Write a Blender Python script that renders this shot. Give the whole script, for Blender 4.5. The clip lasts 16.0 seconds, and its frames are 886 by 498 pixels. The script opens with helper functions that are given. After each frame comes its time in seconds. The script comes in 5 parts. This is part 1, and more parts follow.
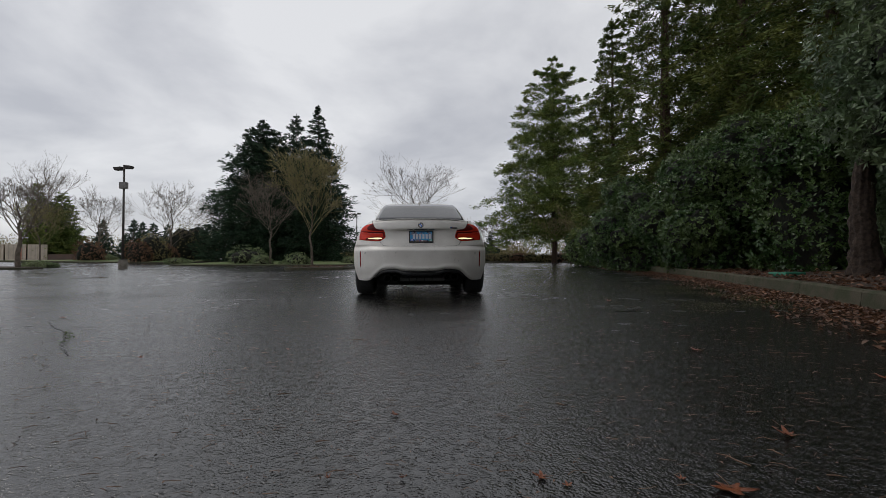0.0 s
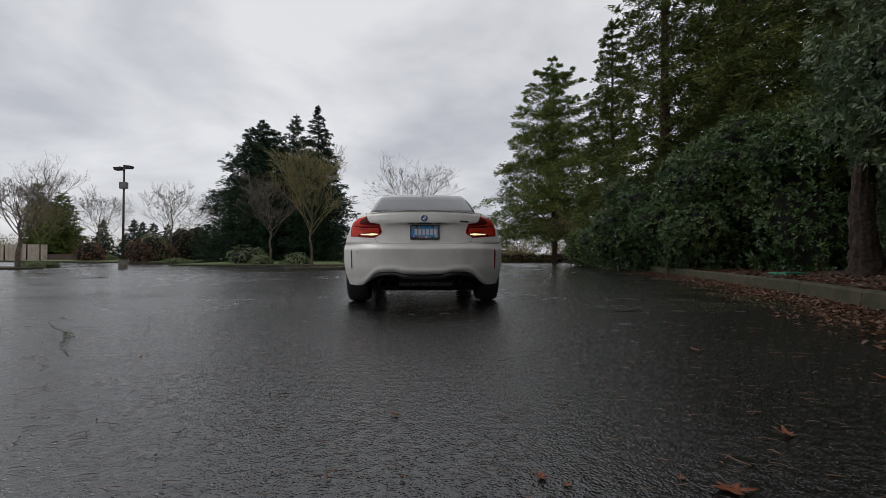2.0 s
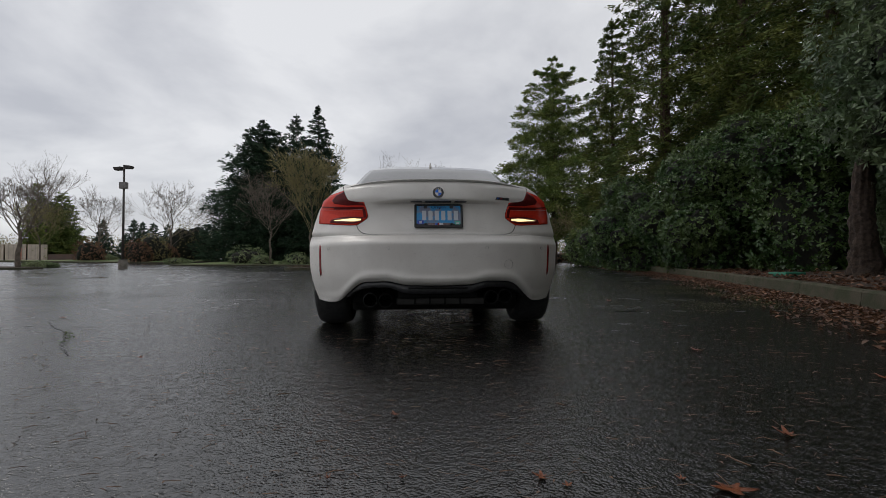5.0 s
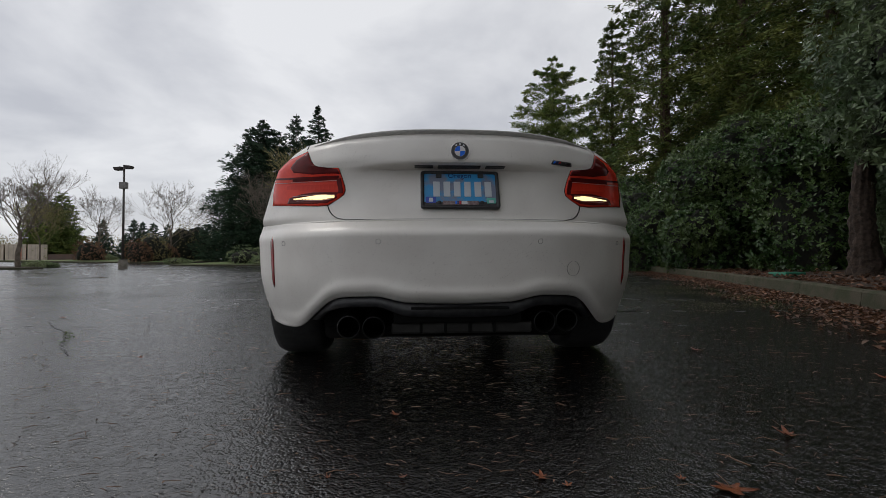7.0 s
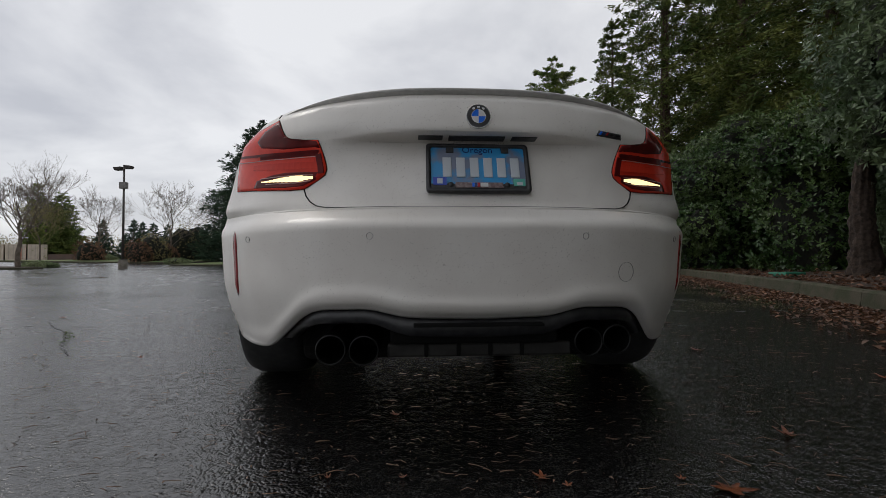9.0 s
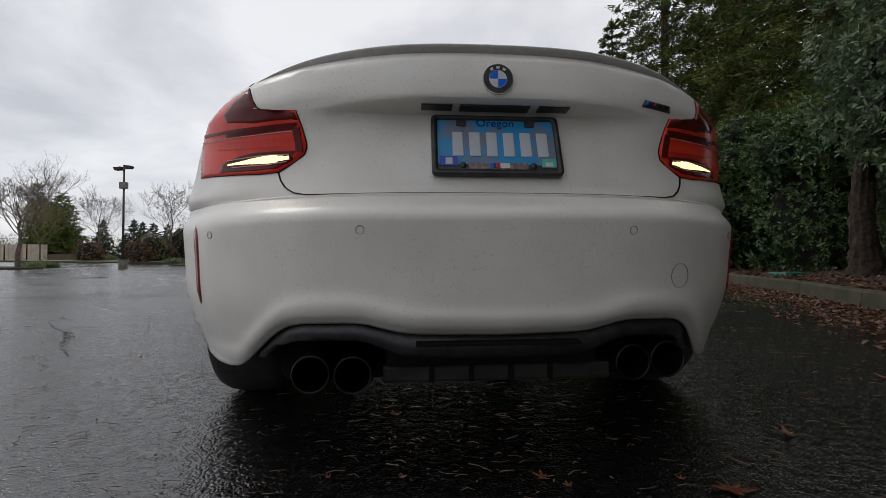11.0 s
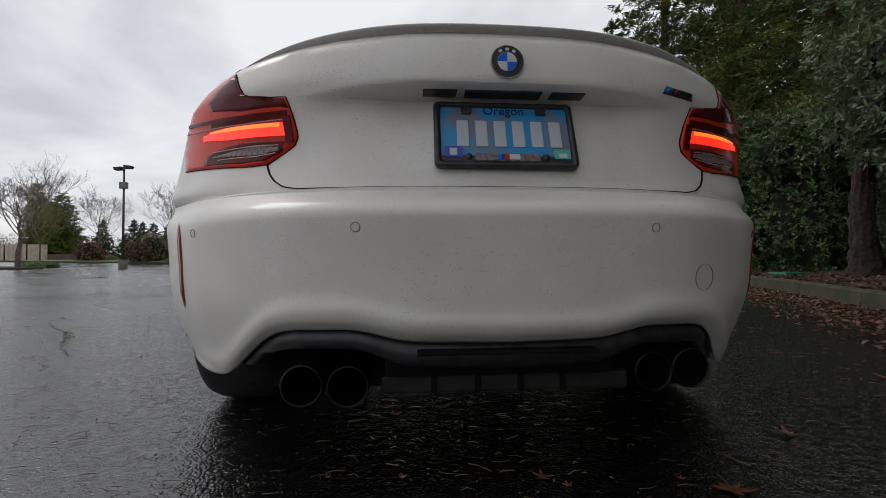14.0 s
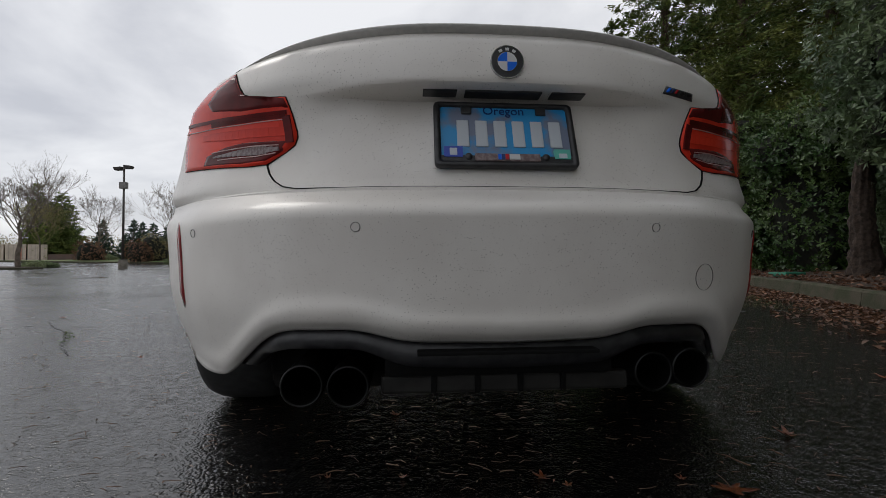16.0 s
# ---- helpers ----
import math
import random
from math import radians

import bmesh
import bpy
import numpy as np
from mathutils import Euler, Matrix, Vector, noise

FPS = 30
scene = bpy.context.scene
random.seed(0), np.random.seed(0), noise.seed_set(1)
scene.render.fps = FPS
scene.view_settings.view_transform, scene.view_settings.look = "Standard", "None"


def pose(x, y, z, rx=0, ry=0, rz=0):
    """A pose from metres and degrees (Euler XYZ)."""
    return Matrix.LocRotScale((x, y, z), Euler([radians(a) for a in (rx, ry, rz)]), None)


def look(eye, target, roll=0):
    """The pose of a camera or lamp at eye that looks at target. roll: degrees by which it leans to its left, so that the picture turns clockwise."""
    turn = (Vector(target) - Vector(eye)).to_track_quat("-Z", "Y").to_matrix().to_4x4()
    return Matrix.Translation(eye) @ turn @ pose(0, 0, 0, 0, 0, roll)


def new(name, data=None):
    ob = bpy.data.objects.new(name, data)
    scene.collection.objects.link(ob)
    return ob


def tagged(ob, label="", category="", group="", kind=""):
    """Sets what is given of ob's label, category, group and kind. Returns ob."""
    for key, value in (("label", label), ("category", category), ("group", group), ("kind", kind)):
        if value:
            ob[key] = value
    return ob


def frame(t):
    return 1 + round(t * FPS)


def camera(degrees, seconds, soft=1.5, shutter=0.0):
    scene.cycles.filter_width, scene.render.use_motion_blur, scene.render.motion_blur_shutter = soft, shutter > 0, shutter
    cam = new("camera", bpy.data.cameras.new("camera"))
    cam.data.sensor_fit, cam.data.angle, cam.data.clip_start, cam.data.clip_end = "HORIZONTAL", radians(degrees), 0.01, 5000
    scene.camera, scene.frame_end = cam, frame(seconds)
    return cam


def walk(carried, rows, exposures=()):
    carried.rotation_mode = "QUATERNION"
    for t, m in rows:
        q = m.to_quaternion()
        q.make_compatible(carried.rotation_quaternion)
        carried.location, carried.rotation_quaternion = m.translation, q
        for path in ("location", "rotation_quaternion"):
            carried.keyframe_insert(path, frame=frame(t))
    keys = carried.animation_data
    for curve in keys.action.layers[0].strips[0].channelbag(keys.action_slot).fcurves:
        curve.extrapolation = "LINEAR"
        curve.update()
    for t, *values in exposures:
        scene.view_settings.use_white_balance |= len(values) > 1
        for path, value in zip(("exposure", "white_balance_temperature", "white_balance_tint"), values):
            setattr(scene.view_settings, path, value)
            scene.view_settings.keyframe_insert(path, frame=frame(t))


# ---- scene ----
# camera on the ground, held still
cam = camera(89.6, 16.0, 0.6)
EYE = (0.0, 0.0, 0.537)
AIM = (0.0, 10.0, 0.537 + 10.0 * math.tan(radians(1.067)))
walk(cam, [(0.0, look(EYE, AIM, -0.19)), (16.0, look(EYE, AIM, -0.19))], [(0.0, 0.08), (4.0, 0.1), (7.0, 0.16), (9.0, 0.2), (12.0, 0.28), (16.0, 0.28)])


# ---- overcast sky and a veiled sun ----
def sky():
    w = bpy.data.worlds.new("overcast_sky")
    scene.world = w
    w.use_nodes = True
    nt = w.node_tree
    nt.nodes.clear()
    n, l = nt.nodes.new, nt.links.new
    out, bg = n("ShaderNodeOutputWorld"), n("ShaderNodeBackground")
    l(bg.outputs[0], out.inputs[0])
    clear = n("ShaderNodeTexSky")
    clear.sky_type, clear.sun_disc = "NISHITA", False
    clear.sun_elevation, clear.sun_rotation = radians(50), radians(-68)
    dim = n("ShaderNodeVectorMath")
    dim.operation = "SCALE"
    dim.inputs["Scale"].default_value = 0.10
    l(clear.outputs[0], dim.inputs[0])
    co = n("ShaderNodeTexCoord")
    sep = n("ShaderNodeSeparateXYZ")
    l(co.outputs["Generated"], sep.inputs[0])
    up = n("ShaderNodeMath")
    up.operation = "MAXIMUM"
    up.inputs[1].default_value = 0.0
    l(sep.outputs[2], up.inputs[0])
    lift = n("ShaderNodeMath")
    lift.operation = "ADD"
    lift.inputs[1].default_value = 0.34
    l(up.outputs[0], lift.inputs[0])
    flat = n("ShaderNodeVectorMath")
    flat.operation = "DIVIDE"
    l(co.outputs["Generated"], flat.inputs[0])
    trio = n("ShaderNodeCombineXYZ")
    for k in range(3):
        l(lift.outputs[0], trio.inputs[k])
    l(trio.outputs[0], flat.inputs[1])
    clouds = n("ShaderNodeTexNoise")
    clouds.inputs["Scale"].default_value = 1.7
    clouds.inputs["Detail"].default_value = 7
    clouds.inputs["Roughness"].default_value = 0.52
    clouds.inputs["Distortion"].default_value = 0.25
    l(flat.outputs[0], clouds.inputs["Vector"])
    ramp = n("ShaderNodeValToRGB")
    ramp.color_ramp.elements[0].position, ramp.color_ramp.elements[0].color = 0.36, (0.48, 0.49, 0.53, 1)
    ramp.color_ramp.elements[1].position, ramp.color_ramp.elements[1].color = 0.62, (0.755, 0.76, 0.78, 1)
    l(clouds.outputs["Fac"], ramp.inputs[0])
    zen = n("ShaderNodeMapRange")
    zen.inputs["From Min"].default_value, zen.inputs["From Max"].default_value = 0.0, 1.0
    zen.inputs["To Min"].default_value, zen.inputs["To Max"].default_value = SKY_LOW, SKY_HIGH
    l(up.outputs[0], zen.inputs[0])
    scale = n("ShaderNodeVectorMath")
    scale.operation = "SCALE"
    l(ramp.outputs[0], scale.inputs[0])
    l(zen.outputs[0], scale.inputs["Scale"])
    mix = n("ShaderNodeMix")
    mix.data_type = "RGBA"
    mix.inputs["Factor"].default_value = 0.93
    l(dim.outputs[0], mix.inputs["A"])
    l(scale.outputs[0], mix.inputs["B"])
    l(mix.outputs["Result"], bg.inputs[0])
    bg.inputs[1].default_value = 1.0


SKY_LOW, SKY_HIGH = 1.0, 0.95
sky()
sun = new("sun", bpy.data.lights.new("sun", "SUN"))
sun.data.energy, sun.data.angle, sun.data.color = 0.5, radians(20), (1.0, 0.96, 0.9)
sun.matrix_world = look((-34, 14, 44), (0, 0, 0))


# ---- materials ----
def mat(name, color, rough=0.6, metal=0.0, second=None, scale=6.0, bump=0.0, bump_scale=60.0, coat=0.0, spec=0.5,
        rough2=None, per_object=0.0, detail=5.0, lo=0.4, hi=0.62, island=0.0):
    m = bpy.data.materials.new(name)
    m.use_nodes = True
    nt = m.node_tree
    n, l = nt.nodes.new, nt.links.new
    b = nt.nodes["Principled BSDF"]
    b.inputs["Roughness"].default_value = rough
    b.inputs["Metallic"].default_value = metal
    b.inputs["Specular IOR Level"].default_value = spec
    b.inputs["Coat Weight"].default_value = coat
    b.inputs["Coat Roughness"].default_value = 0.05
    b.inputs["Base Color"].default_value = (*color, 1)
    co = n("ShaderNodeTexCoord")
    col = None
    if second:
        t = n("ShaderNodeTexNoise")
        t.inputs["Scale"].default_value, t.inputs["Detail"].default_value = scale, detail
        l(co.outputs["Object"], t.inputs["Vector"])
        r = n("ShaderNodeMapRange")
        r.inputs["From Min"].default_value, r.inputs["From Max"].default_value = lo, hi
        l(t.outputs["Fac"], r.inputs[0])
        mx = n("ShaderNodeMix")
        mx.data_type = "RGBA"
        mx.inputs["A"].default_value, mx.inputs["B"].default_value = (*color, 1), (*second, 1)
        l(r.outputs[0], mx.inputs["Factor"])
        col = mx.outputs["Result"]
        if rough2 is not None:
            rr = n("ShaderNodeMapRange")
            rr.inputs["To Min"].default_value, rr.inputs["To Max"].default_value = rough, rough2
            l(r.outputs[0], rr.inputs[0])
            l(rr.outputs[0], b.inputs["Roughness"])
    if per_object or island:
        h = n("ShaderNodeHueSaturation")
        if island:
            src = n("ShaderNodeNewGeometry").outputs["Random Per Island"]
        else:
            src = n("ShaderNodeObjectInfo").outputs["Random"]
        amount = island or per_object
        r2 = n("ShaderNodeMapRange")
        r2.inputs["To Min"].default_value, r2.inputs["To Max"].default_value = 1 - amount, 1 + amount
        l(src, r2.inputs[0])
        l(r2.outputs[0], h.inputs["Value"])
        if col:
            l(col, h.inputs["Color"])
        else:
            h.inputs["Color"].default_value = (*color, 1)
        col = h.outputs[0]
    if col:
        l(col, b.inputs["Base Color"])
    if bump:
        t2 = n("ShaderNodeTexNoise")
        t2.inputs["Scale"].default_value, t2.inputs["Detail"].default_value = bump_scale, 4
        l(co.outputs["Object"], t2.inputs["Vector"])
        bp = n("ShaderNodeBump")
        bp.inputs["Strength"].default_value, bp.inputs["Distance"].default_value = bump, 0.02
        l(t2.outputs["Fac"], bp.inputs["Height"])
        l(bp.outputs[0], b.inputs["Normal"])
    return m


def glow(name, color, strength):
    m = mat(name, color, 0.3)
    b = m.node_tree.nodes["Principled BSDF"]
    b.inputs["Emission Color"].default_value = (*color, 1)
    b.inputs["Emission Strength"].default_value = strength
    return m


def leaf_mat(name, color, second, rough=0.45, spec=0.5, island=0.45, scale=0.8, through_light=0.25):
    m = mat(name, color, rough, second=second, scale=scale, spec=spec, island=island)
    nt = m.node_tree
    b, out = nt.nodes["Principled BSDF"], nt.nodes["Material Output"]
    thin, mx = nt.nodes.new("ShaderNodeBsdfTranslucent"), nt.nodes.new("ShaderNodeMixShader")
    nt.links.new(b.inputs["Base Color"].links[0].from_socket, thin.inputs["Color"])
    mx.inputs[0].default_value = through_light
    nt.links.new(b.outputs[0], mx.inputs[1])
    nt.links.new(thin.outputs[0], mx.inputs[2])
    nt.links.new(mx.outputs[0], out.inputs[0])
    return m


# ---- mesh helpers ----
def thing(name, at=(0, 0, 0), turn=0, **tags):
    ob = new(name)
    ob.matrix_basis = pose(*at, 0, 0, turn)
    return tagged(ob, **tags)


def put(name, me, material, parent=None, label="", smooth=False):
    me.materials.append(material)
    if smooth:
        me.shade_smooth()
        if name in ("body", "rear_bumper"):
            me.set_sharp_from_angle(angle=radians(34))
    ob = new(name, me)
    if parent:
        ob.parent = parent
    if label:
        ob["label"] = label
    return ob


def part(name, bm, material, parent=None, label="", smooth=False):
    me = bpy.data.meshes.new(name)
    bmesh.ops.recalc_face_normals(bm, faces=bm.faces)
    bm.to_mesh(me)
    bm.free()
    return put(name, me, material, parent, label, smooth)


def raw(name, verts, faces, material, parent=None, label="", smooth=False):
    me = bpy.data.meshes.new(name)
    me.from_pydata([tuple(v) for v in verts], [], faces)
    me.update()
    return put(name, me, material, parent, label, smooth)


def box_bm(x0, y0, z0, x1, y1, z1, bevel=0.0):
    bm = bmesh.new()
    bmesh.ops.create_cube(bm, size=1)
    for v in bm.verts:
        v.co = ((x0 + x1) / 2 + v.co.x * (x1 - x0), (y0 + y1) / 2 + v.co.y * (y1 - y0), (z0 + z1) / 2 + v.co.z * (z1 - z0))
    if bevel:
        bmesh.ops.bevel(bm, geom=bm.edges[:], offset=bevel, segments=2, affect="EDGES", profile=0.5)
    return bm


def tube_data(points, radii, sides=5):
    """Vertices and faces of a tapered tube along points."""
    pts = [Vector(p) for p in points]
    vs, fs = [], []
    for i, p in enumerate(pts):
        d = (pts[min(i + 1, len(pts) - 1)] - pts[max(i - 1, 0)])
        if d.length < 1e-9:
            d = Vector((0, 0, 1))
        d.normalize()
        a = d.orthogonal().normalized()
        b = d.cross(a)
        for k in range(sides):
            t = 2 * math.pi * k / sides
            vs.append(p + (a * math.cos(t) + b * math.sin(t)) * radii[i])
    for i in range(len(pts) - 1):
        for k in range(sides):
            q = (k + 1) % sides
            fs.append((i * sides + k, i * sides + q, (i + 1) * sides + q, (i + 1) * sides + k))
    fs.append(tuple(range(sides - 1, -1, -1)))
    fs.append(tuple((len(pts) - 1) * sides + k for k in range(sides)))
    return vs, fs


def tube(name, points, radii, material, parent=None, sides=6, label="", smooth=True):
    vs, fs = tube_data(points, radii, sides)
    return raw(name, vs, fs, material, parent, label, smooth)


def smoothstep(a, b, x):
    t = min(1.0, max(0.0, (x - a) / (b - a)))
    return t * t * (3 - 2 * t)


M = {}
M["paint"] = mat("white_paint", (0.77, 0.74, 0.695), 0.36, second=(0.71, 0.675, 0.63), scale=5, coat=0.25)


def speckle(m):
    """Fine road-dirt spots over paint."""
    nt = m.node_tree
    n, l = nt.nodes.new, nt.links.new
    b = nt.nodes["Principled BSDF"]
    old = b.inputs["Base Color"].links[0].from_socket
    co = n("ShaderNodeTexCoord")
    v, where = n("ShaderNodeTexVoronoi"), n("ShaderNodeTexNoise")
    v.inputs["Scale"].default_value, where.inputs["Scale"].default_value = 210, 4.0
    l(co.outputs["Object"], v.inputs["Vector"])
    l(co.outputs["Object"], where.inputs["Vector"])
    size = n("ShaderNodeMapRange")
    size.inputs["From Min"].default_value, size.inputs["From Max"].default_value = 0.20, 0.62
    size.inputs["To Min"].default_value, size.inputs["To Max"].default_value = 0.10, 0.30
    l(where.outputs["Fac"], size.inputs[0])
    lot = n("ShaderNodeMath")
    lot.operation = "MULTIPLY"
    l(size.outputs[0], lot.inputs[0])
    l(v.outputs["Color"], lot.inputs[1])
    dot = n("ShaderNodeMath")
    dot.operation = "LESS_THAN"
    l(v.outputs["Distance"], dot.inputs[0])
    l(lot.outputs[0], dot.inputs[1])
    weak = n("ShaderNodeMath")
    weak.operation = "MULTIPLY"
    weak.inputs[1].default_value = 0.62
    l(dot.outputs[0], weak.inputs[0])
    mx = n("ShaderNodeMix")
    mx.data_type = "RGBA"
    mx.inputs["B"].default_value = (0.10, 0.075, 0.05, 1)
    l(weak.outputs[0], mx.inputs["Factor"])
    l(old, mx.inputs["A"])
    l(mx.outputs["Result"], b.inputs["Base Color"])


speckle(M["paint"])
M["glass"] = mat("tinted_glass", (0.02, 0.022, 0.024), 0.04, spec=0.8)
M["rubber"] = mat("tyre_rubber", (0.018, 0.018, 0.018), 0.7, second=(0.03, 0.03, 0.03), scale=30)
M["rim"] = mat("dark_alloy", (0.05, 0.05, 0.055), 0.35, metal=0.8)
M["black"] = mat("black_plastic", (0.014, 0.014, 0.016), 0.38, second=(0.03, 0.03, 0.032), scale=40, bump=0.05, bump_scale=400)
# underbody colour carries the deep shade beneath the car
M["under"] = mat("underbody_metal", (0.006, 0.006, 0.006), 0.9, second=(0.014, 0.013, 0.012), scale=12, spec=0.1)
M["valance"] = mat("dull_grey_valance", (0.028, 0.027, 0.025), 0.6, second=(0.016, 0.015, 0.014), scale=14, spec=0.3)
M["chrome"] = mat("chrome", (0.5, 0.5, 0.5), 0.22, metal=1.0)
M["tip"] = mat("black_chrome_pipe", (0.02, 0.02, 0.02), 0.4, metal=0.9)
M["lens_red"] = mat("red_lamp_lens", (0.76, 0.048, 0.024), 0.16, second=(0.58, 0.030, 0.016), scale=9, spec=0.2)
M["reflector"] = mat("dull_red_reflector", (0.26, 0.018, 0.018), 0.2, second=(0.20, 0.014, 0.014), scale=60, coat=0.3)
M["lens_dark"] = mat("smoked_red_lens", (0.125, 0.012, 0.012), 0.10, second=(0.085, 0.010, 0.010), scale=14, spec=0.12)
M["reverse"] = glow("reversing_light", (1.0, 0.72, 0.36), 1.35)
M["brake"] = glow("brake_light", (1.0, 0.030, 0.012), 0.85)
M["brake_hot"] = glow("brake_light_core", (1.0, 0.15, 0.02), 1.25)
M["plate_blue"] = mat("blue_plate", (0.02, 0.27, 0.58), 0.35, second=(0.16, 0.19, 0.27), scale=7, lo=0.5, hi=0.56)
M["plate_letter"] = mat("pale_letters", (0.50, 0.54, 0.58), 0.4)
M["blue"] = mat("badge_blue", (0.008, 0.14, 0.72), 0.3, spec=0.25)
M["navy"] = mat("badge_navy", (0.02, 0.04, 0.16), 0.25)
M["red"] = mat("badge_red", (0.5, 0.02, 0.03), 0.25)
M["white"] = mat("badge_white", (0.62, 0.62, 0.62), 0.3, spec=0.3)
M["green_sticker"] = mat("green_sticker", (0.10, 0.42, 0.34), 0.4)
M["blue_sticker"] = mat("blue_sticker", (0.03, 0.07, 0.42), 0.4)
# near-black for panel gaps, also paints the shade under the tail
M["seam"] = mat("dark_gap_and_shade", (0.008, 0.008, 0.008), 0.9, spec=0.1)
M["lens_grey"] = mat("grey_lamp_insert", (0.16, 0.11, 0.11), 0.3, second=(0.30, 0.25, 0.25), scale=90, spec=0.3)
M["lens_pale"] = mat("pale_lamp_strip", (0.45, 0.24, 0.22), 0.25, second=(0.55, 0.36, 0.34), scale=40)
M["lipgrey"] = mat("grey_spoiler", (0.50, 0.485, 0.46), 0.5, second=(0.44, 0.43, 0.41), scale=60)



M["spruce"] = leaf_mat("spruce_needles", (0.022, 0.046, 0.026), (0.042, 0.075, 0.040), 0.6, 0.3)
M["cedar"] = leaf_mat("cedar_sprays", (0.100, 0.150, 0.036), (0.190, 0.225, 0.055), 0.6, 0.3)
M["sequoia"] = leaf_mat("dark_cedar_sprays", (0.080, 0.122, 0.034), (0.165, 0.182, 0.046), 0.6, 0.3)
M["laurel"] = leaf_mat("laurel_leaves", (0.042, 0.086, 0.026), (0.095, 0.142, 0.042), 0.27, 0.5)
M["laurel_near"] = leaf_mat("grey_green_laurel_leaves", (0.095, 0.145, 0.075), (0.155, 0.205, 0.100), 0.30, 0.5)
M["ivy"] = leaf_mat("low_shrub_leaves", (0.12, 0.17, 0.07), (0.20, 0.23, 0.11), 0.5)
M["russet"] = leaf_mat("russet_twigs", (0.15, 0.080, 0.052), (0.22, 0.13, 0.080), 0.8, 0.2)
M["olive"] = leaf_mat("olive_brush", (0.18, 0.16, 0.070), (0.26, 0.22, 0.11), 0.8, 0.2)
M["twig"] = mat("grey_bark_twigs", (0.20, 0.165, 0.13), 0.85, second=(0.12, 0.10, 0.08), scale=8)
M["stem"] = mat("grey_brown_stem", (0.15, 0.12, 0.095), 0.9, second=(0.085, 0.07, 0.05), scale=6, bump=0.5, bump_scale=30)
M["moss_twig"] = mat("mossy_twigs", (0.30, 0.27, 0.11), 0.9, second=(0.20, 0.17, 0.10), scale=8)
M["bark"] = mat("rough_bark", (0.12, 0.075, 0.050), 0.9, second=(0.055, 0.035, 0.026), scale=14, bump=0.8, bump_scale=25)
M["bark_dark"] = mat("dark_rough_bark", (0.052, 0.034, 0.024), 0.9, second=(0.020, 0.013, 0.009), scale=16, bump=1.0, bump_scale=22)
# near-black colour for the shade deep inside hedges and shrubs
M["core"] = mat("inner_twig_shade", (0.010, 0.012, 0.008), 0.95, second=(0.018, 0.018, 0.010), scale=9, bump=0.6, bump_scale=14)
M["kerb"] = mat("mossy_concrete", (0.062, 0.053, 0.033), 0.85, second=(0.030, 0.034, 0.012), scale=7, bump=0.7, bump_scale=70, per_object=0.12)
M["mulch"] = mat("brown_mulch", (0.030, 0.018, 0.012), 0.9, second=(0.060, 0.034, 0.020), scale=18, bump=1.0, bump_scale=45)
M["litter"] = leaf_mat("fallen_leaves", (0.085, 0.038, 0.020), (0.180, 0.095, 0.055), 0.42, 0.5, 0.7, 9.0)
M["needle"] = leaf_mat("fallen_needles", (0.13, 0.070, 0.042), (0.22, 0.14, 0.09), 0.6, 0.4, 0.5, 3.0)
M["water"] = mat("puddle_water", (0.012, 0.012, 0.012), 0.04, bump=0.02, bump_scale=8)
M["maple"] = mat("wet_brown_leaf", (0.20, 0.060, 0.022), 0.30, second=(0.12, 0.035, 0.015), scale=30, bump=0.3, bump_scale=80)
M["crumb"] = mat("dark_bark_crumbs", (0.020, 0.012, 0.008), 0.7, second=(0.05, 0.022, 0.012), scale=40)
M["grass"] = leaf_mat("winter_grass", (0.08, 0.12, 0.035), (0.12, 0.15, 0.05), 0.6, 0.3)
M["turf"] = mat("green_turf", (0.075, 0.13, 0.03), 0.9, second=(0.13, 0.13, 0.05), scale=0.9, bump=0.8, bump_scale=30)
M["moss"] = mat("moss_film", (0.075, 0.080, 0.014), 0.7, second=(0.055, 0.045, 0.015), scale=9, bump=0.6, bump_scale=90)
M["pole"] = mat("bronze_pole", (0.045, 0.038, 0.034), 0.5, second=(0.06, 0.05, 0.045), scale=5)
M["greybox"] = mat("grey_metal_box", (0.20, 0.19, 0.18), 0.5, second=(0.15, 0.14, 0.13), scale=5)
M["concrete"] = mat("stained_concrete", (0.22, 0.20, 0.17), 0.8, second=(0.12, 0.105, 0.085), scale=4, bump=0.4, bump_scale=40)
M["cream"] = mat("cream_steel", (0.56, 0.48, 0.38), 0.55, second=(0.48, 0.41, 0.32), scale=1.2)
M["rust"] = mat("orange_steel", (0.33, 0.10, 0.05), 0.6, second=(0.26, 0.08, 0.04), scale=2)
M["green_lid"] = mat("green_plastic", (0.01, 0.17, 0.10), 0.4, second=(0.01, 0.13, 0.08), scale=12)
M["crack"] = mat("crack_filler", (0.010, 0.010, 0.010), 0.5)
M["brick_wall"] = mat("far_brown_wall", (0.13, 0.085, 0.065), 0.85, second=(0.10, 0.07, 0.055), scale=0.6)


# ---- car shape: x across, y forwards from the plate, z up ----
def table(rows, v):
    return float(np.interp(v, [r[0] for r in rows], [r[1] for r in rows]))


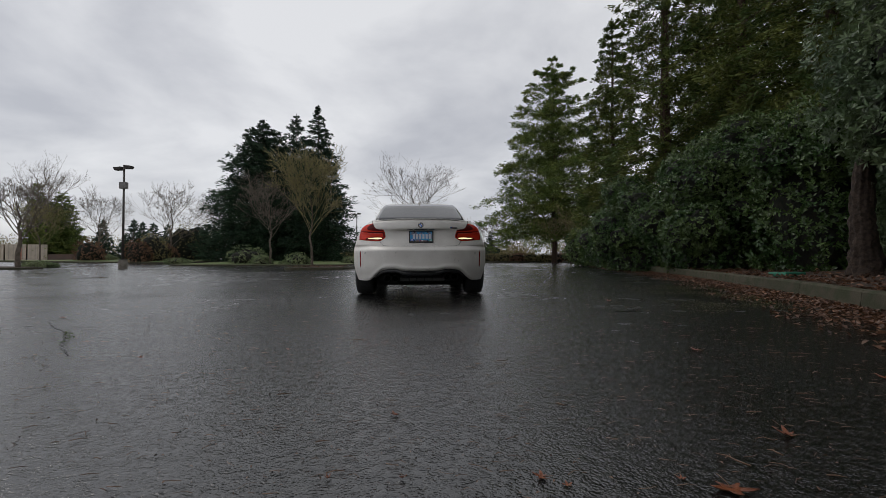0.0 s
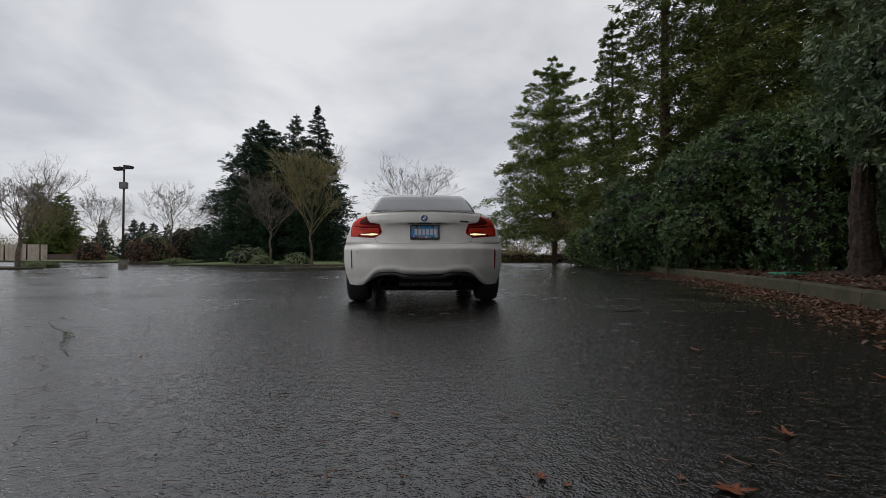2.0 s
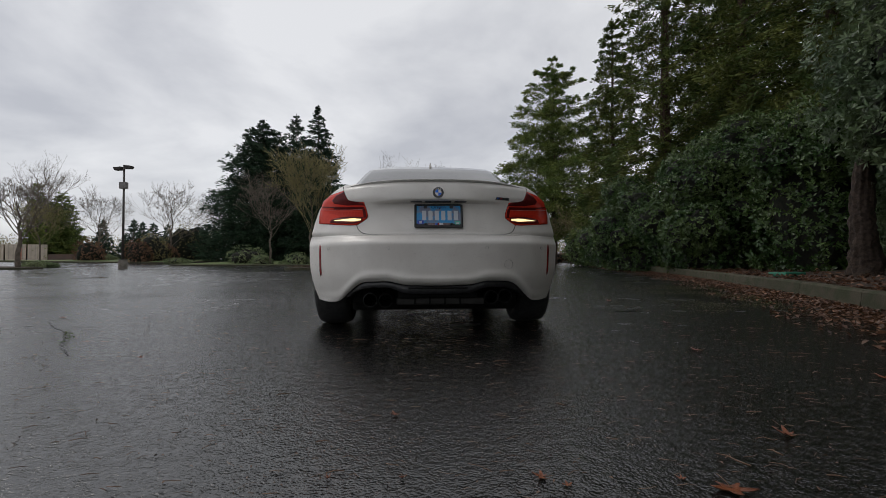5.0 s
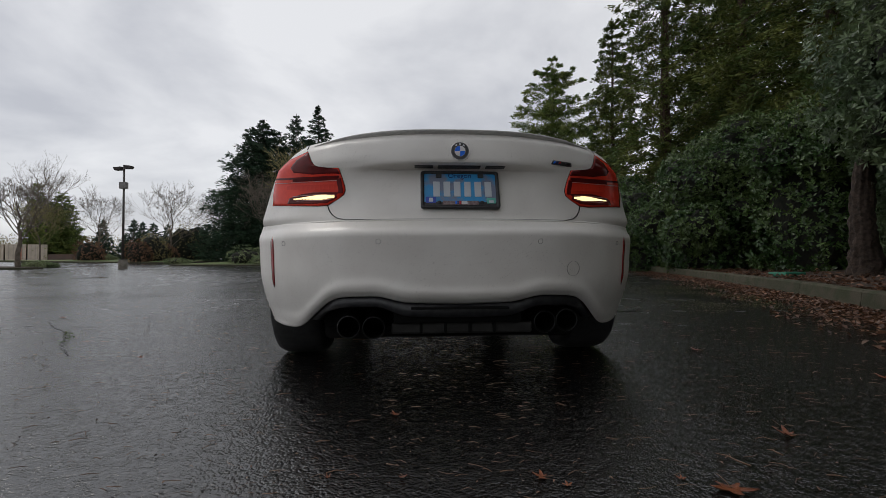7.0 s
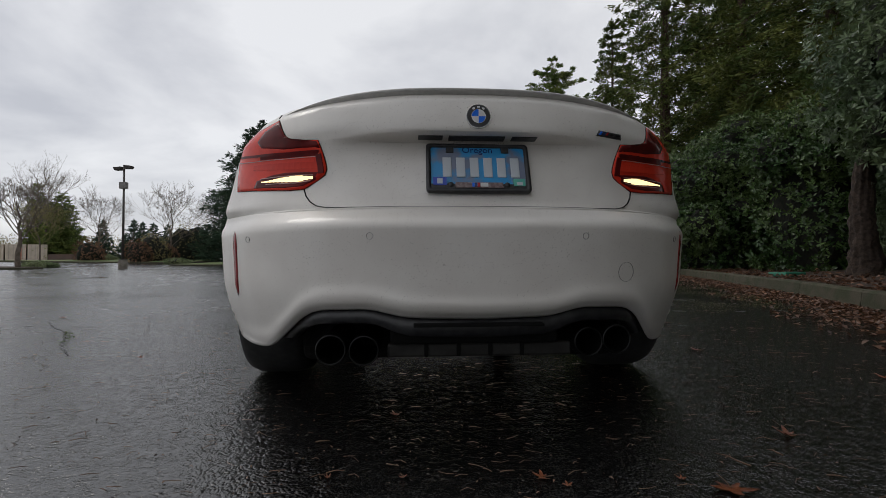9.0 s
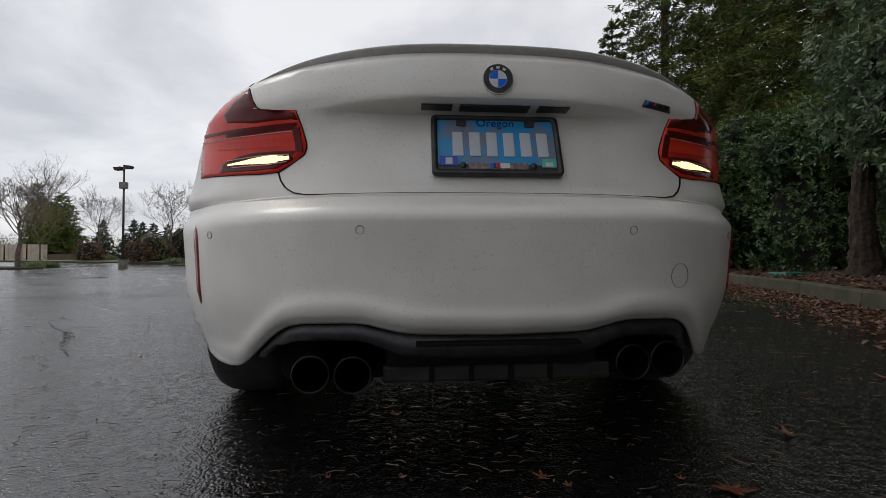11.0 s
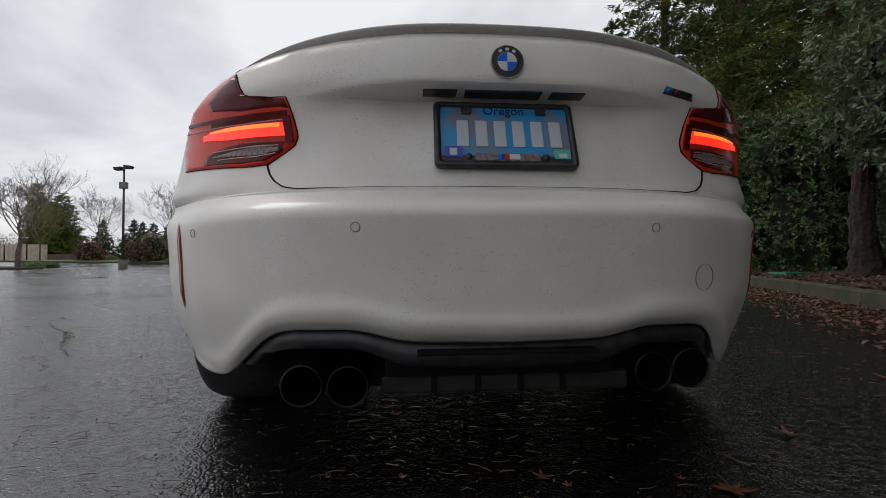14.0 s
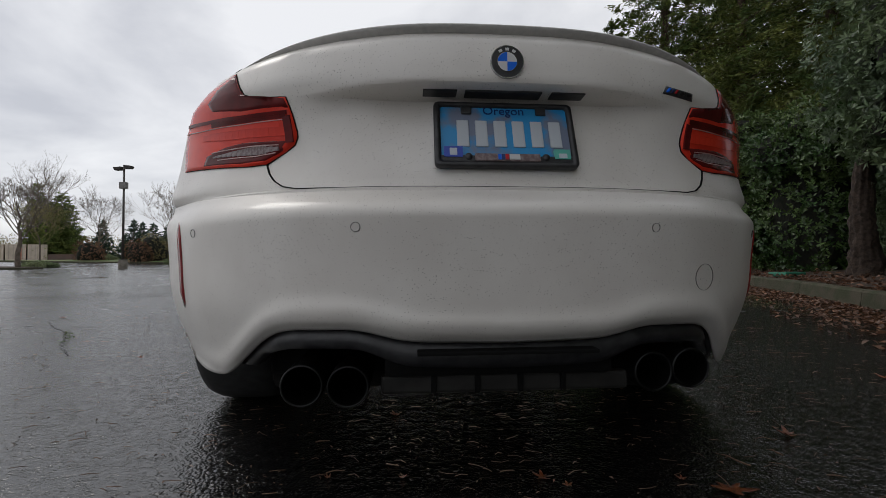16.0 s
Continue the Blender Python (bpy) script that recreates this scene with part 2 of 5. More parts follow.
REAR_LOW = [(0.24, -0.030), (0.30, -0.045), (0.36, -0.068), (0.40, -0.084), (0.44, -0.093), (0.48, -0.098), (0.53, -0.1035), (0.612, -0.117), (0.624, -0.1185), (0.634, -0.1165),
            (0.648, -0.106), (0.664, -0.086), (0.680, -0.062), (0.686, -0.050)]
REAR_HIGH = [(0.686, -0.050), (0.70, -0.040), (0.722, -0.034), (0.76, -0.020), (0.86, 0.014), (0.893, 0.024), (0.899, 0.018), (0.907, -0.047),
             (0.911, -0.055), (0.920, -0.058), (0.96, -0.055), (1.0, -0.044), (1.012, -0.040), (1.03, -0.024), (1.06, 0.02)]
WIDTH = [(0.24, 0.86), (0.34, 0.895), (0.44, 0.915), (0.52, 0.922), (0.62, 0.92), (0.70, 0.912), (0.78, 0.89), (0.86, 0.855), (0.92, 0.81),
         (0.98, 0.745), (1.02, 0.685), (1.05, 0.63)]


CORNER = [(0.24, 0.80), (0.34, 0.825), (0.45, 0.838), (0.62, 0.838), (0.68, 0.835), (0.70, 0.832), (0.78, 0.829), (0.877, 0.815), (0.955, 0.785), (1.02, 0.745), (1.06, 0.72)]


def corner(x, z):
    """How far the tail curves forwards at x."""
    xs = abs(x) * 0.829 / table(CORNER, z)
    return (0.678 - 0.107 * smoothstep(0.66, 0.72, z)) * xs ** 2.84


def rear(x, z):
    """The y of the car's tail at x, z."""
    if z <= 0.686:
        c = table(REAR_LOW, z)
    else:
        c = table(REAR_HIGH, max(z, 0.686) + 0.012 * smoothstep(0.80, 0.88, z) * min(1.0, (x / 0.46) ** 2))
        plain = table([(0.686, -0.050), (0.72, -0.03), (0.78, -0.008), (0.86, -0.018), (0.93, -0.046), (1.0, -0.042), (1.06, 0.02)], z)
        k = smoothstep(0.20, 0.47, abs(x))
        c = c * (1 - k) + plain * k
    return c + corner(x, z)


def skin(x, z, off=0.0):
    """A point on the tail, lifted off it along its normal."""
    e = 0.004
    n = Vector((rear(x + e, z) - rear(x - e, z), -2 * e, 0))
    n = Vector((n.x, n.y, 0)).normalized()
    p = Vector((x, rear(x, z), z))
    return p + n * off


def fan(outline, off, depth, name, material, parent, label="", rings=8):
    """A plate that follows the tail inside an outline of (x, z), with its own thickness."""
    cx, cz = sum(p[0] for p in outline) / len(outline), sum(p[1] for p in outline) / len(outline)
    fine = []
    for i, p in enumerate(outline):
        q = outline[(i + 1) % len(outline)]
        m = max(1, int(math.hypot(q[0] - p[0], q[1] - p[1]) / 0.02))
        fine += [(p[0] + (q[0] - p[0]) * k / m, p[1] + (q[1] - p[1]) * k / m) for k in range(m)]
    nn = len(fine)
    vs, fs = [], []
    for r in range(rings, 0, -1):
        k = r / rings
        for p in fine:
            vs.append(skin(cx + (p[0] - cx) * k, cz + (p[1] - cz) * k, off if r < rings else off - 0.003))
    vs.append(skin(cx, cz, off))
    for r in range(rings - 1):
        for i in range(nn):
            j = (i + 1) % nn
            fs.append((r * nn + i, r * nn + j, (r + 1) * nn + j, (r + 1) * nn + i))
    for i in range(nn):
        fs.append(((rings - 1) * nn + i, (rings - 1) * nn + (i + 1) % nn, len(vs) - 1))
    base = len(vs)
    for p in fine:
        vs.append(skin(p[0], p[1], off - depth))
    for i in range(nn):
        j = (i + 1) % nn
        fs.append((i, base + i, base + j, j))
    bm = bmesh.new()
    bv = [bm.verts.new(v) for v in vs]
    for f in fs:
        try:
            bm.faces.new([bv[i] for i in f])
        except ValueError:
            pass
    return part(name, bm, material, parent, label, True)


def ribbon(points, half, off, name, material, parent, label="", closed=False, depth=0.008):
    """A narrow raised line along (x, z) points of the tail."""
    fine = []
    seq = points + [points[0]] if closed else points
    for p, q in zip(seq, seq[1:]):
        m = max(1, int(math.hypot(q[0] - p[0], q[1] - p[1]) / 0.015))
        fine += [(p[0] + (q[0] - p[0]) * k / m, p[1] + (q[1] - p[1]) * k / m) for k in range(m)]
    if not closed:
        fine.append(seq[-1])
    vs = []
    n = len(fine)
    for i, p in enumerate(fine):
        a = fine[i - 1] if (i or closed) else p
        b = fine[(i + 1) % n] if (i < n - 1 or closed) else p
        dx, dz = b[0] - a[0], b[1] - a[1]
        d = math.hypot(dx, dz) or 1
        nx, nz = -dz / d * half, dx / d * half
        vs += [skin(p[0] + nx, p[1] + nz, off), skin(p[0] - nx, p[1] - nz, off), skin(p[0] + nx, p[1] + nz, off - depth),
               skin(p[0] - nx, p[1] - nz, off - depth)]
    fs = []
    for i in range(n if closed else n - 1):
        a, b = 4 * i, 4 * ((i + 1) % n)
        fs += [(a, a + 1, b + 1, b), (a, b, b + 2, a + 2), (a + 1, a + 3, b + 3, b + 1)]
    return raw(name, vs, fs, material, parent, label)


# lower edge of the painted bumper
BUMPER_EDGE = [(0, 0.354), (0.205, 0.359), (0.25, 0.368), (0.315, 0.386), (0.48, 0.378), (0.53, 0.357), (0.57, 0.320), (0.62, 0.276), (0.66, 0.240), (0.70, 0.226),
               (0.78, 0.222), (0.86, 0.230), (0.95, 0.24)]


def edge_z(x):
    """The bumper's lower edge, rounded at its bends."""
    return sum(table(BUMPER_EDGE, abs(abs(x) + d)) for d in (-0.028, -0.014, 0.0, 0.014, 0.028)) / 5


def side_x(z, y):
    """Half width of the car's flank at height z and y along it."""
    hips = table([(0.3, 0.985), (0.55, 0.995), (0.83, 1.0), (1.3, 0.97), (1.8, 0.945), (2.6, 0.945), (3.2, 0.985), (3.6, 0.98), (3.95, 0.93), (4.15, 0.83),
                  (4.27, 0.62), (4.33, 0.30)], y)
    return table(WIDTH, z) * hips


def arch(y):
    """Height of the wheel arch over y, 0 between the wheels."""
    for c in (0.85, 3.54):
        if abs(y - c) < 0.365:
            return 0.335 + math.sqrt(0.365 ** 2 - (y - c) ** 2)
    return 0.30 if y > 0.5 else 0.5


def car_shell(car):
    # painted bumper, from its lower edge up to the lid's seam
    xs = list(np.linspace(0, 0.60, 25)) + list(np.linspace(0.615, 0.915, 26))
    cols = [-x for x in xs[:0:-1]] + xs
    rows = [0, .02, .04, .06, .08, .10, .12, .14, .16, .18, .2, .23, .26, .3, .36, .44, .52, .6, .68, .74, .77, .79, .81, .83, .85, .87, .89, .91, .93, .945, .96, .975, .99, 1.0]
    vs, fs = [], []
    for x in cols:
        zb = edge_z(x)
        lip = []
        for r in rows:
            z = zb + (0.686 - zb) * r
            xx = math.copysign(min(abs(x), table(WIDTH, z) - 0.004), x)
            y = rear(xx, z)
            # the lower edge rolls in
            y += 0.016 * (1 - smoothstep(0.0, 0.024, z - zb)) * smoothstep(0.80, 0.62, abs(x))
            y -= 0.011 * math.exp(-((z - zb - 0.040) / 0.026) ** 2) * smoothstep(0.86, 0.60, abs(x))
            lip.append((xx, y, z))
        vs += lip
    nr = len(rows)
    for i in range(len(cols) - 1):
        for j in range(nr - 1):
            a = i * nr + j
            fs.append((a, a + nr, a + nr + 1, a + 1))
    # flanks back to the wheel arch
    for s in (0, len(cols) - 1):
        sign = -1 if s == 0 else 1
        prev = [s * nr + j for j in range(nr)]
        x0 = [vs[k] for k in prev]
        for q in (0.25, 0.5, 0.75, 1.0):
            ring = []
            for j in range(nr):
                x, y, z = x0[j]
                yy = y + (max(0.50 + 0.10 * rows[j], y + 0.01) - y) * q
                ring.append(len(vs))
                vs.append((sign * (abs(x) + (table(WIDTH, z) * 0.995 - abs(x)) * q), yy, z))
            for j in range(nr - 1):
                f = (prev[j], prev[j + 1], ring[j + 1], ring[j])
                fs.append(f if sign > 0 else f[::-1])
            prev = ring
    bumper = raw("rear_bumper", vs, fs, M["paint"], car, "white painted bumper speckled with road dirt", True)
    mod = bumper.modifiers.new("thick", "SOLIDIFY")
    mod.thickness, mod.offset = 0.006, -1
    # upper shell: tail, shoulders, flanks and nose in level rings
    zs = [0.33, 0.45, 0.6, 0.684, 0.688, 0.695, 0.70, 0.71, 0.722, 0.74, 0.76, 0.79, 0.82, 0.85, 0.88, 0.893, 0.899, 0.903, 0.907, 0.911, 0.915, 0.92, 0.93, 0.95, 0.97,
          0.985, 1.0, 1.01, 1.02, 1.03, 1.036]
    vs, fs = [], []
    sx = [0, .03, .07, .1, .14, .18, .22, .26, .30, .33, .35, .37, .39, .41, .43, .45, .47, .49, .51, .54, .58, .62, .66, .70, .74, .78, .82, .86, .89, .92, .94, .96, .98, 1.0]
    sy = [0.52, 0.58, 0.66, 0.75, 0.85, 0.95, 1.04, 1.12, 1.18, 1.22, 1.3, 1.6, 2.0, 2.4, 2.8, 3.1, 3.18, 3.25, 3.35, 3.45, 3.55, 3.65, 3.75, 3.95, 4.1, 4.2, 4.27, 4.31, 4.33]
    for z in zs:
        w = table(WIDTH, z)
        half = []
        for s in sx:
            x = s * w * 0.985
            half.append((x, rear(x, z), z) if z >= 0.686 else (x, rear(x, 0.6) + 0.05, max(z, 0.58)))
        y1 = half[-1][1]
        for y in sy:
            drop = 0.10 * smoothstep(2.8, 4.3, y)
            if y > y1 + 0.02:
                half.append((side_x(z, y) * (1 if z >= 0.686 else 0.99), y, max(z, arch(y)) - drop * smoothstep(0.6, 1.0, z) * 1.6))
            else:
                half.append((w * 0.99, y1 + 0.01, max(z, arch(y1) if z < 0.686 else z)))
        half.append((0, 4.34, z - 0.16 * smoothstep(0.6, 1.0, z)))
        ring = half + [(-x, y, zz) for x, y, zz in half[-2:0:-1]]
        vs += ring
    n = len(ring)
    for r in range(len(zs) - 1):
        for k in range(n):
            fs.append((r * n + k, r * n + (k + 1) % n, (r + 1) * n + (k + 1) % n, (r + 1) * n + k))
    # deck and bonnet across the top ring
    top = (len(zs) - 1) * n
    m = n // 2
    for k in range(m):
        a, b, c, d = top + k, top + k + 1, top + (n - k - 1) % n, top + (n - k) % n
        f = [a, b, c, d]
        f = [v for i, v in enumerate(f) if v not in f[:i]]
        if len(f) > 2:
            fs.append(tuple(f))
    raw("body", vs, fs, M["paint"], car, "", True)
    # greenhouse
    prof = [(1.02, 0.66, 0.36, 3.05), (1.06, 0.655, 0.50, 2.98), (1.12, 0.645, 0.63, 2.86), (1.20, 0.625, 0.82, 2.70), (1.28, 0.60, 1.00, 2.52), (1.34, 0.575, 1.14, 2.36),
            (1.38, 0.545, 1.26, 2.22), (1.405, 0.50, 1.38, 2.08), (1.418, 0.42, 1.50, 1.95)]
    vs, fs, gl = [], [], []
    for z, w, ya, yb in prof:
        half = [(w * s, ya + 0.10 * s ** 3, z) for s in (0, .3, .55, .75, .9, .97)] + [(w, ya + 0.13, z)]
        half += [(w, ya + 0.13 + (yb - ya - 0.3) * q, z) for q in (0.2, 0.4, 0.6, 0.8, 1.0)]
        half += [(w * 0.9, yb - 0.05, z), (w * 0.5, yb, z), (0, yb + 0.01, z)]
        ring = half + [(-x, y, zz) for x, y, zz in half[-2:0:-1]]
        vs += ring
    n = len(ring)
    for r in range(len(prof) - 1):
        for k in range(n):
            fs.append((r * n + k, r * n + (k + 1) % n, (r + 1) * n + (k + 1) % n, (r + 1) * n + k))
    fs.append(tuple((len(prof) - 1) * n + k for k in range(n)))
    raw("roof", vs, fs, M["paint"], car, "", True)

    def pane(name, k0, k1, r0, r1, trim=0.0):
        gv, gf = [], []
        for r in range(r0, r1 + 1):
            for k in range(k0, k1 + 1):
                x, y, z = vs[r * n + k % n]
                cx, cy = 0, 1.7
                d = Vector((x - cx, (y - cy) * 0.6, 0.5)).normalized() * 0.006
                gv.append((x + d.x, y + d.y, z + d.z * 0.5))
        c = k1 - k0 + 1
        for r in range(r1 - r0):
            for k in range(c - 1):
                gf.append((r * c + k, r * c + k + 1, (r + 1) * c + k + 1, (r + 1) * c + k))
        ob = raw(name, gv, gf, M["glass"], car, "dark tinted car glass", True)
        so = ob.modifiers.new("thick", "SOLIDIFY")
        so.thickness = 0.005
        return ob
    pane("rear_window", n - 5, n + 5, 1, 6)
    pane("side_window", 7, 10, 1, 5)
    pane("side_window", n - 10, n - 7, 1, 5)
    pane("windscreen", 12, n - 12, 1, 6)


def wheel_set(car):
    made = []
    for x, y in ((-0.785, 0.85), (0.785, 0.85), (-0.79, 3.54), (0.79, 3.54)):
        sgn = 1 if x > 0 else -1
        w = new("wheel")
        w.parent = car
        prof = [(0.24, -0.115), (0.255, -0.128), (0.29, -0.133), (0.318, -0.122), (0.330, -0.095), (0.335, -0.05), (0.335, 0.05), (0.330, 0.095), (0.318, 0.122), (0.29, 0.133),
                (0.255, 0.128), (0.24, 0.115)]
        ns = 48
        vs, fs = [], []
        for k in range(ns):
            a = 2 * math.pi * k / ns
            for r, xx in prof:
                vs.append((xx, math.cos(a) * r, math.sin(a) * r))
        np_ = len(prof)
        for k in range(ns):
            for j in range(np_):
                fs.append((k * np_ + j, k * np_ + (j + 1) % np_, ((k + 1) % ns) * np_ + (j + 1) % np_, ((k + 1) % ns) * np_ + j))
        raw("tyre", vs, fs, M["rubber"], w, "black rubber tyre", True)
        bm = bmesh.new()
        for k in range(10):
            a = 2 * math.pi * k / 10
            m = Matrix.Rotation(a, 4, "X") @ Matrix.Translation((sgn * 0.06, 0, 0.13))
            bmesh.ops.create_cube(bm, size=1, matrix=m @ Matrix.Diagonal((0.03, 0.035, 0.22, 1)))
        bmesh.ops.create_cone(bm, cap_ends=True, segments=24, radius1=0.07, radius2=0.06, depth=0.06, matrix=Matrix.Translation((sgn * 0.06, 0, 0)) @ Matrix.Rotation(math.pi / 2, 4, "Y"))
        bmesh.ops.create_cone(bm, cap_ends=True, segments=40, radius1=0.242, radius2=0.242, depth=0.20, matrix=Matrix.Rotation(math.pi / 2, 4, "Y"))
        part("rim", bm, M["rim"], w, "dark alloy rim")
        made.append((w, x, y))
    return made


# ---- ground ----
def ground_z(x, y):
    d = math.hypot(x, y)
    dip = -0.12 * smoothstep(14, 28, d) * smoothstep(4, -6, x)
    return dip + 0.42 * smoothstep(34, 66, d) * (0.35 + 0.65 * smoothstep(6, -20, x))


def asphalt():
    m = bpy.data.materials.new("wet_asphalt")
    m.use_nodes = True
    nt = m.node_tree
    n, l = nt.nodes.new, nt.links.new
    b = nt.nodes["Principled BSDF"]
    co = n("ShaderNodeTexCoord")

    def noise_tex(scale, detail=4, rough=0.5):
        t = n("ShaderNodeTexNoise")
        t.inputs["Scale"].default_value, t.inputs["Detail"].default_value, t.inputs["Roughness"].default_value = scale, detail, rough
        l(co.outputs["Object"], t.inputs["Vector"])
        return t.outputs["Fac"]

    def ramp(src, a, c, x, y):
        r = n("ShaderNodeMapRange")
        r.inputs["From Min"].default_value, r.inputs["From Max"].default_value = a, c
        r.inputs["To Min"].default_value, r.inputs["To Max"].default_value = x, y
        l(src, r.inputs[0])
        return r.outputs[0]

    def mixc(f, a, c):
        x = n("ShaderNodeMix")
        x.data_type = "RGBA"
        l(f, x.inputs["Factor"])
        if isinstance(a, tuple):
            x.inputs["A"].default_value = (*a, 1)
        else:
            l(a, x.inputs["A"])
        x.inputs["B"].default_value = (*c, 1)
        return x.outputs["Result"]
    grain_glints = n("ShaderNodeTexVoronoi")
    grain_glints.inputs["Scale"].default_value = 130
    l(co.outputs["Object"], grain_glints.inputs["Vector"])
    big, mid = noise_tex(0.22, 5, 0.6), noise_tex(2.2, 6, 0.6)
    c = mixc(ramp(big, 0.35, 0.65, 0, 1), (0.005, 0.005, 0.0052), (0.010, 0.010, 0.010))
    # pale stone grains, brightened to paint wet glints into the colour
    c = mixc(ramp(grain_glints.outputs["Color"], 0.78, 1.0, 0, 0.8), c, (0.100, 0.092, 0.080))
    c = mixc(ramp(mid, 0.60, 0.72, 0, 0.35), c, (0.009, 0.009, 0.009))
    l(c, b.inputs["Base Color"])
    wet = n("ShaderNodeMath")
    wet.operation = "ADD"
    l(ramp(big, 0.30, 0.68, WET[0], WET[1]), wet.inputs[0])
    l(ramp(mid, 0.3, 0.7, -0.05, 0.07), wet.inputs[1])
    l(wet.outputs[0], b.inputs["Roughness"])
    b.inputs["Specular IOR Level"].default_value = 1.0
    bump = n("ShaderNodeBump")
    bump.inputs["Strength"].default_value, bump.inputs["Distance"].default_value = WET[2], 0.004
    stones = n("ShaderNodeTexVoronoi")
    stones.feature, stones.distance = "SMOOTH_F1", "EUCLIDEAN"
    stones.inputs["Scale"].default_value, stones.inputs["Smoothness"].default_value = 120, 0.5
    l(co.outputs["Object"], stones.inputs["Vector"])
    worn = n("ShaderNodeMath")
    worn.operation = "MULTIPLY"
    l(stones.outputs["Distance"], worn.inputs[0])
    l(ramp(noise_tex(26, 3, 0.6), 0.35, 0.65, 0.15, 1.3), worn.inputs[1])
    l(worn.outputs[0], bump.inputs["Height"])
    bump.invert = True
    bump2 = n("ShaderNodeBump")
    bump2.inputs["Strength"].default_value, bump2.inputs["Distance"].default_value = 0.20, 0.006
    l(noise_tex(110, 4, 0.65), bump2.inputs["Height"])
    l(bump.outputs[0], bump2.inputs["Normal"])
    l(bump2.outputs[0], b.inputs["Normal"])
    return m


WET = (0.11, 0.30, 0.70)
xs = sorted(set([round(v, 3) for v in np.concatenate([np.linspace(-3000, -140, 8), np.linspace(-130, 130, 66), np.linspace(140, 3000, 8)])]))
ys = sorted(set([round(v, 3) for v in np.concatenate([np.linspace(-3000, -60, 8), np.linspace(-50, 160, 71), np.linspace(180, 3000, 8)])]))
gv = [(x, y, ground_z(x, y)) for y in ys for x in xs]
gf = [(j * len(xs) + i, j * len(xs) + i + 1, (j + 1) * len(xs) + i + 1, (j + 1) * len(xs) + i) for j in range(len(ys) - 1) for i in range(len(xs) - 1)]
ground = raw("ground", gv, gf, asphalt(), None, "", True)
tagged(ground, "dark wet asphalt of a large empty car park", "asphalt", kind="structure")

# ---- the car ----
car = thing("car", (0, 0, 0), label="white two-door sports coupe reversing over wet asphalt with lit tail lamps", category="car")
car_shell(car)
WHEELS = wheel_set(car)
TURNING = []


def mirror(pts, s):
    return [(x * s, z) for x, z in pts]


LAMP = [(.829, .779), (.829, .828), (.816, .88), (.79, .935), (.73, .975), (.631, .992), (.612, .950), (.595, .925), (.568, .911), (.483, .901), (.470, .865), (.459, .825),
        (.458, .812), (.464, .796), (.487, .779), (.533, .754), (.587, .754), (.70, .765)]


def light_bar(name, x0, z0, x1, z1, thick, s, lit, dull, lamp, times, label, proud=0.0086):
    """A four-sided bar in the lamp that glows on one side, and turns that side out when it is on."""
    a, b = skin(x0 * s, z0, -thick * 0.5 + proud), skin(x1 * s, z1, -thick * 0.5 + proud)
    mid = (a + b) / 2
    slope = (rear(mid.x, mid.z + 0.008) - rear(mid.x, mid.z - 0.008)) / 0.016
    d = b - a
    yaw, lean = math.atan2(d.y, d.x), math.asin(d.z / d.length)
    bm = box_bm(-d.length * 0.502, -thick / 2, -thick / 2, d.length * 0.502, thick / 2, thick / 2)
    ob = part(name, bm, dull, lamp, label)
    ob.data.materials.append(lit)
    front = -1 if math.cos(yaw) > 0 else 1
    for p in ob.data.polygons:
        if p.normal.y * front > 0.5:
            p.material_index = 1
    pitch = -math.degrees(math.atan(slope * math.cos(yaw)))
    TURNING.append((ob, mid, math.degrees(yaw), math.degrees(lean), pitch, times))


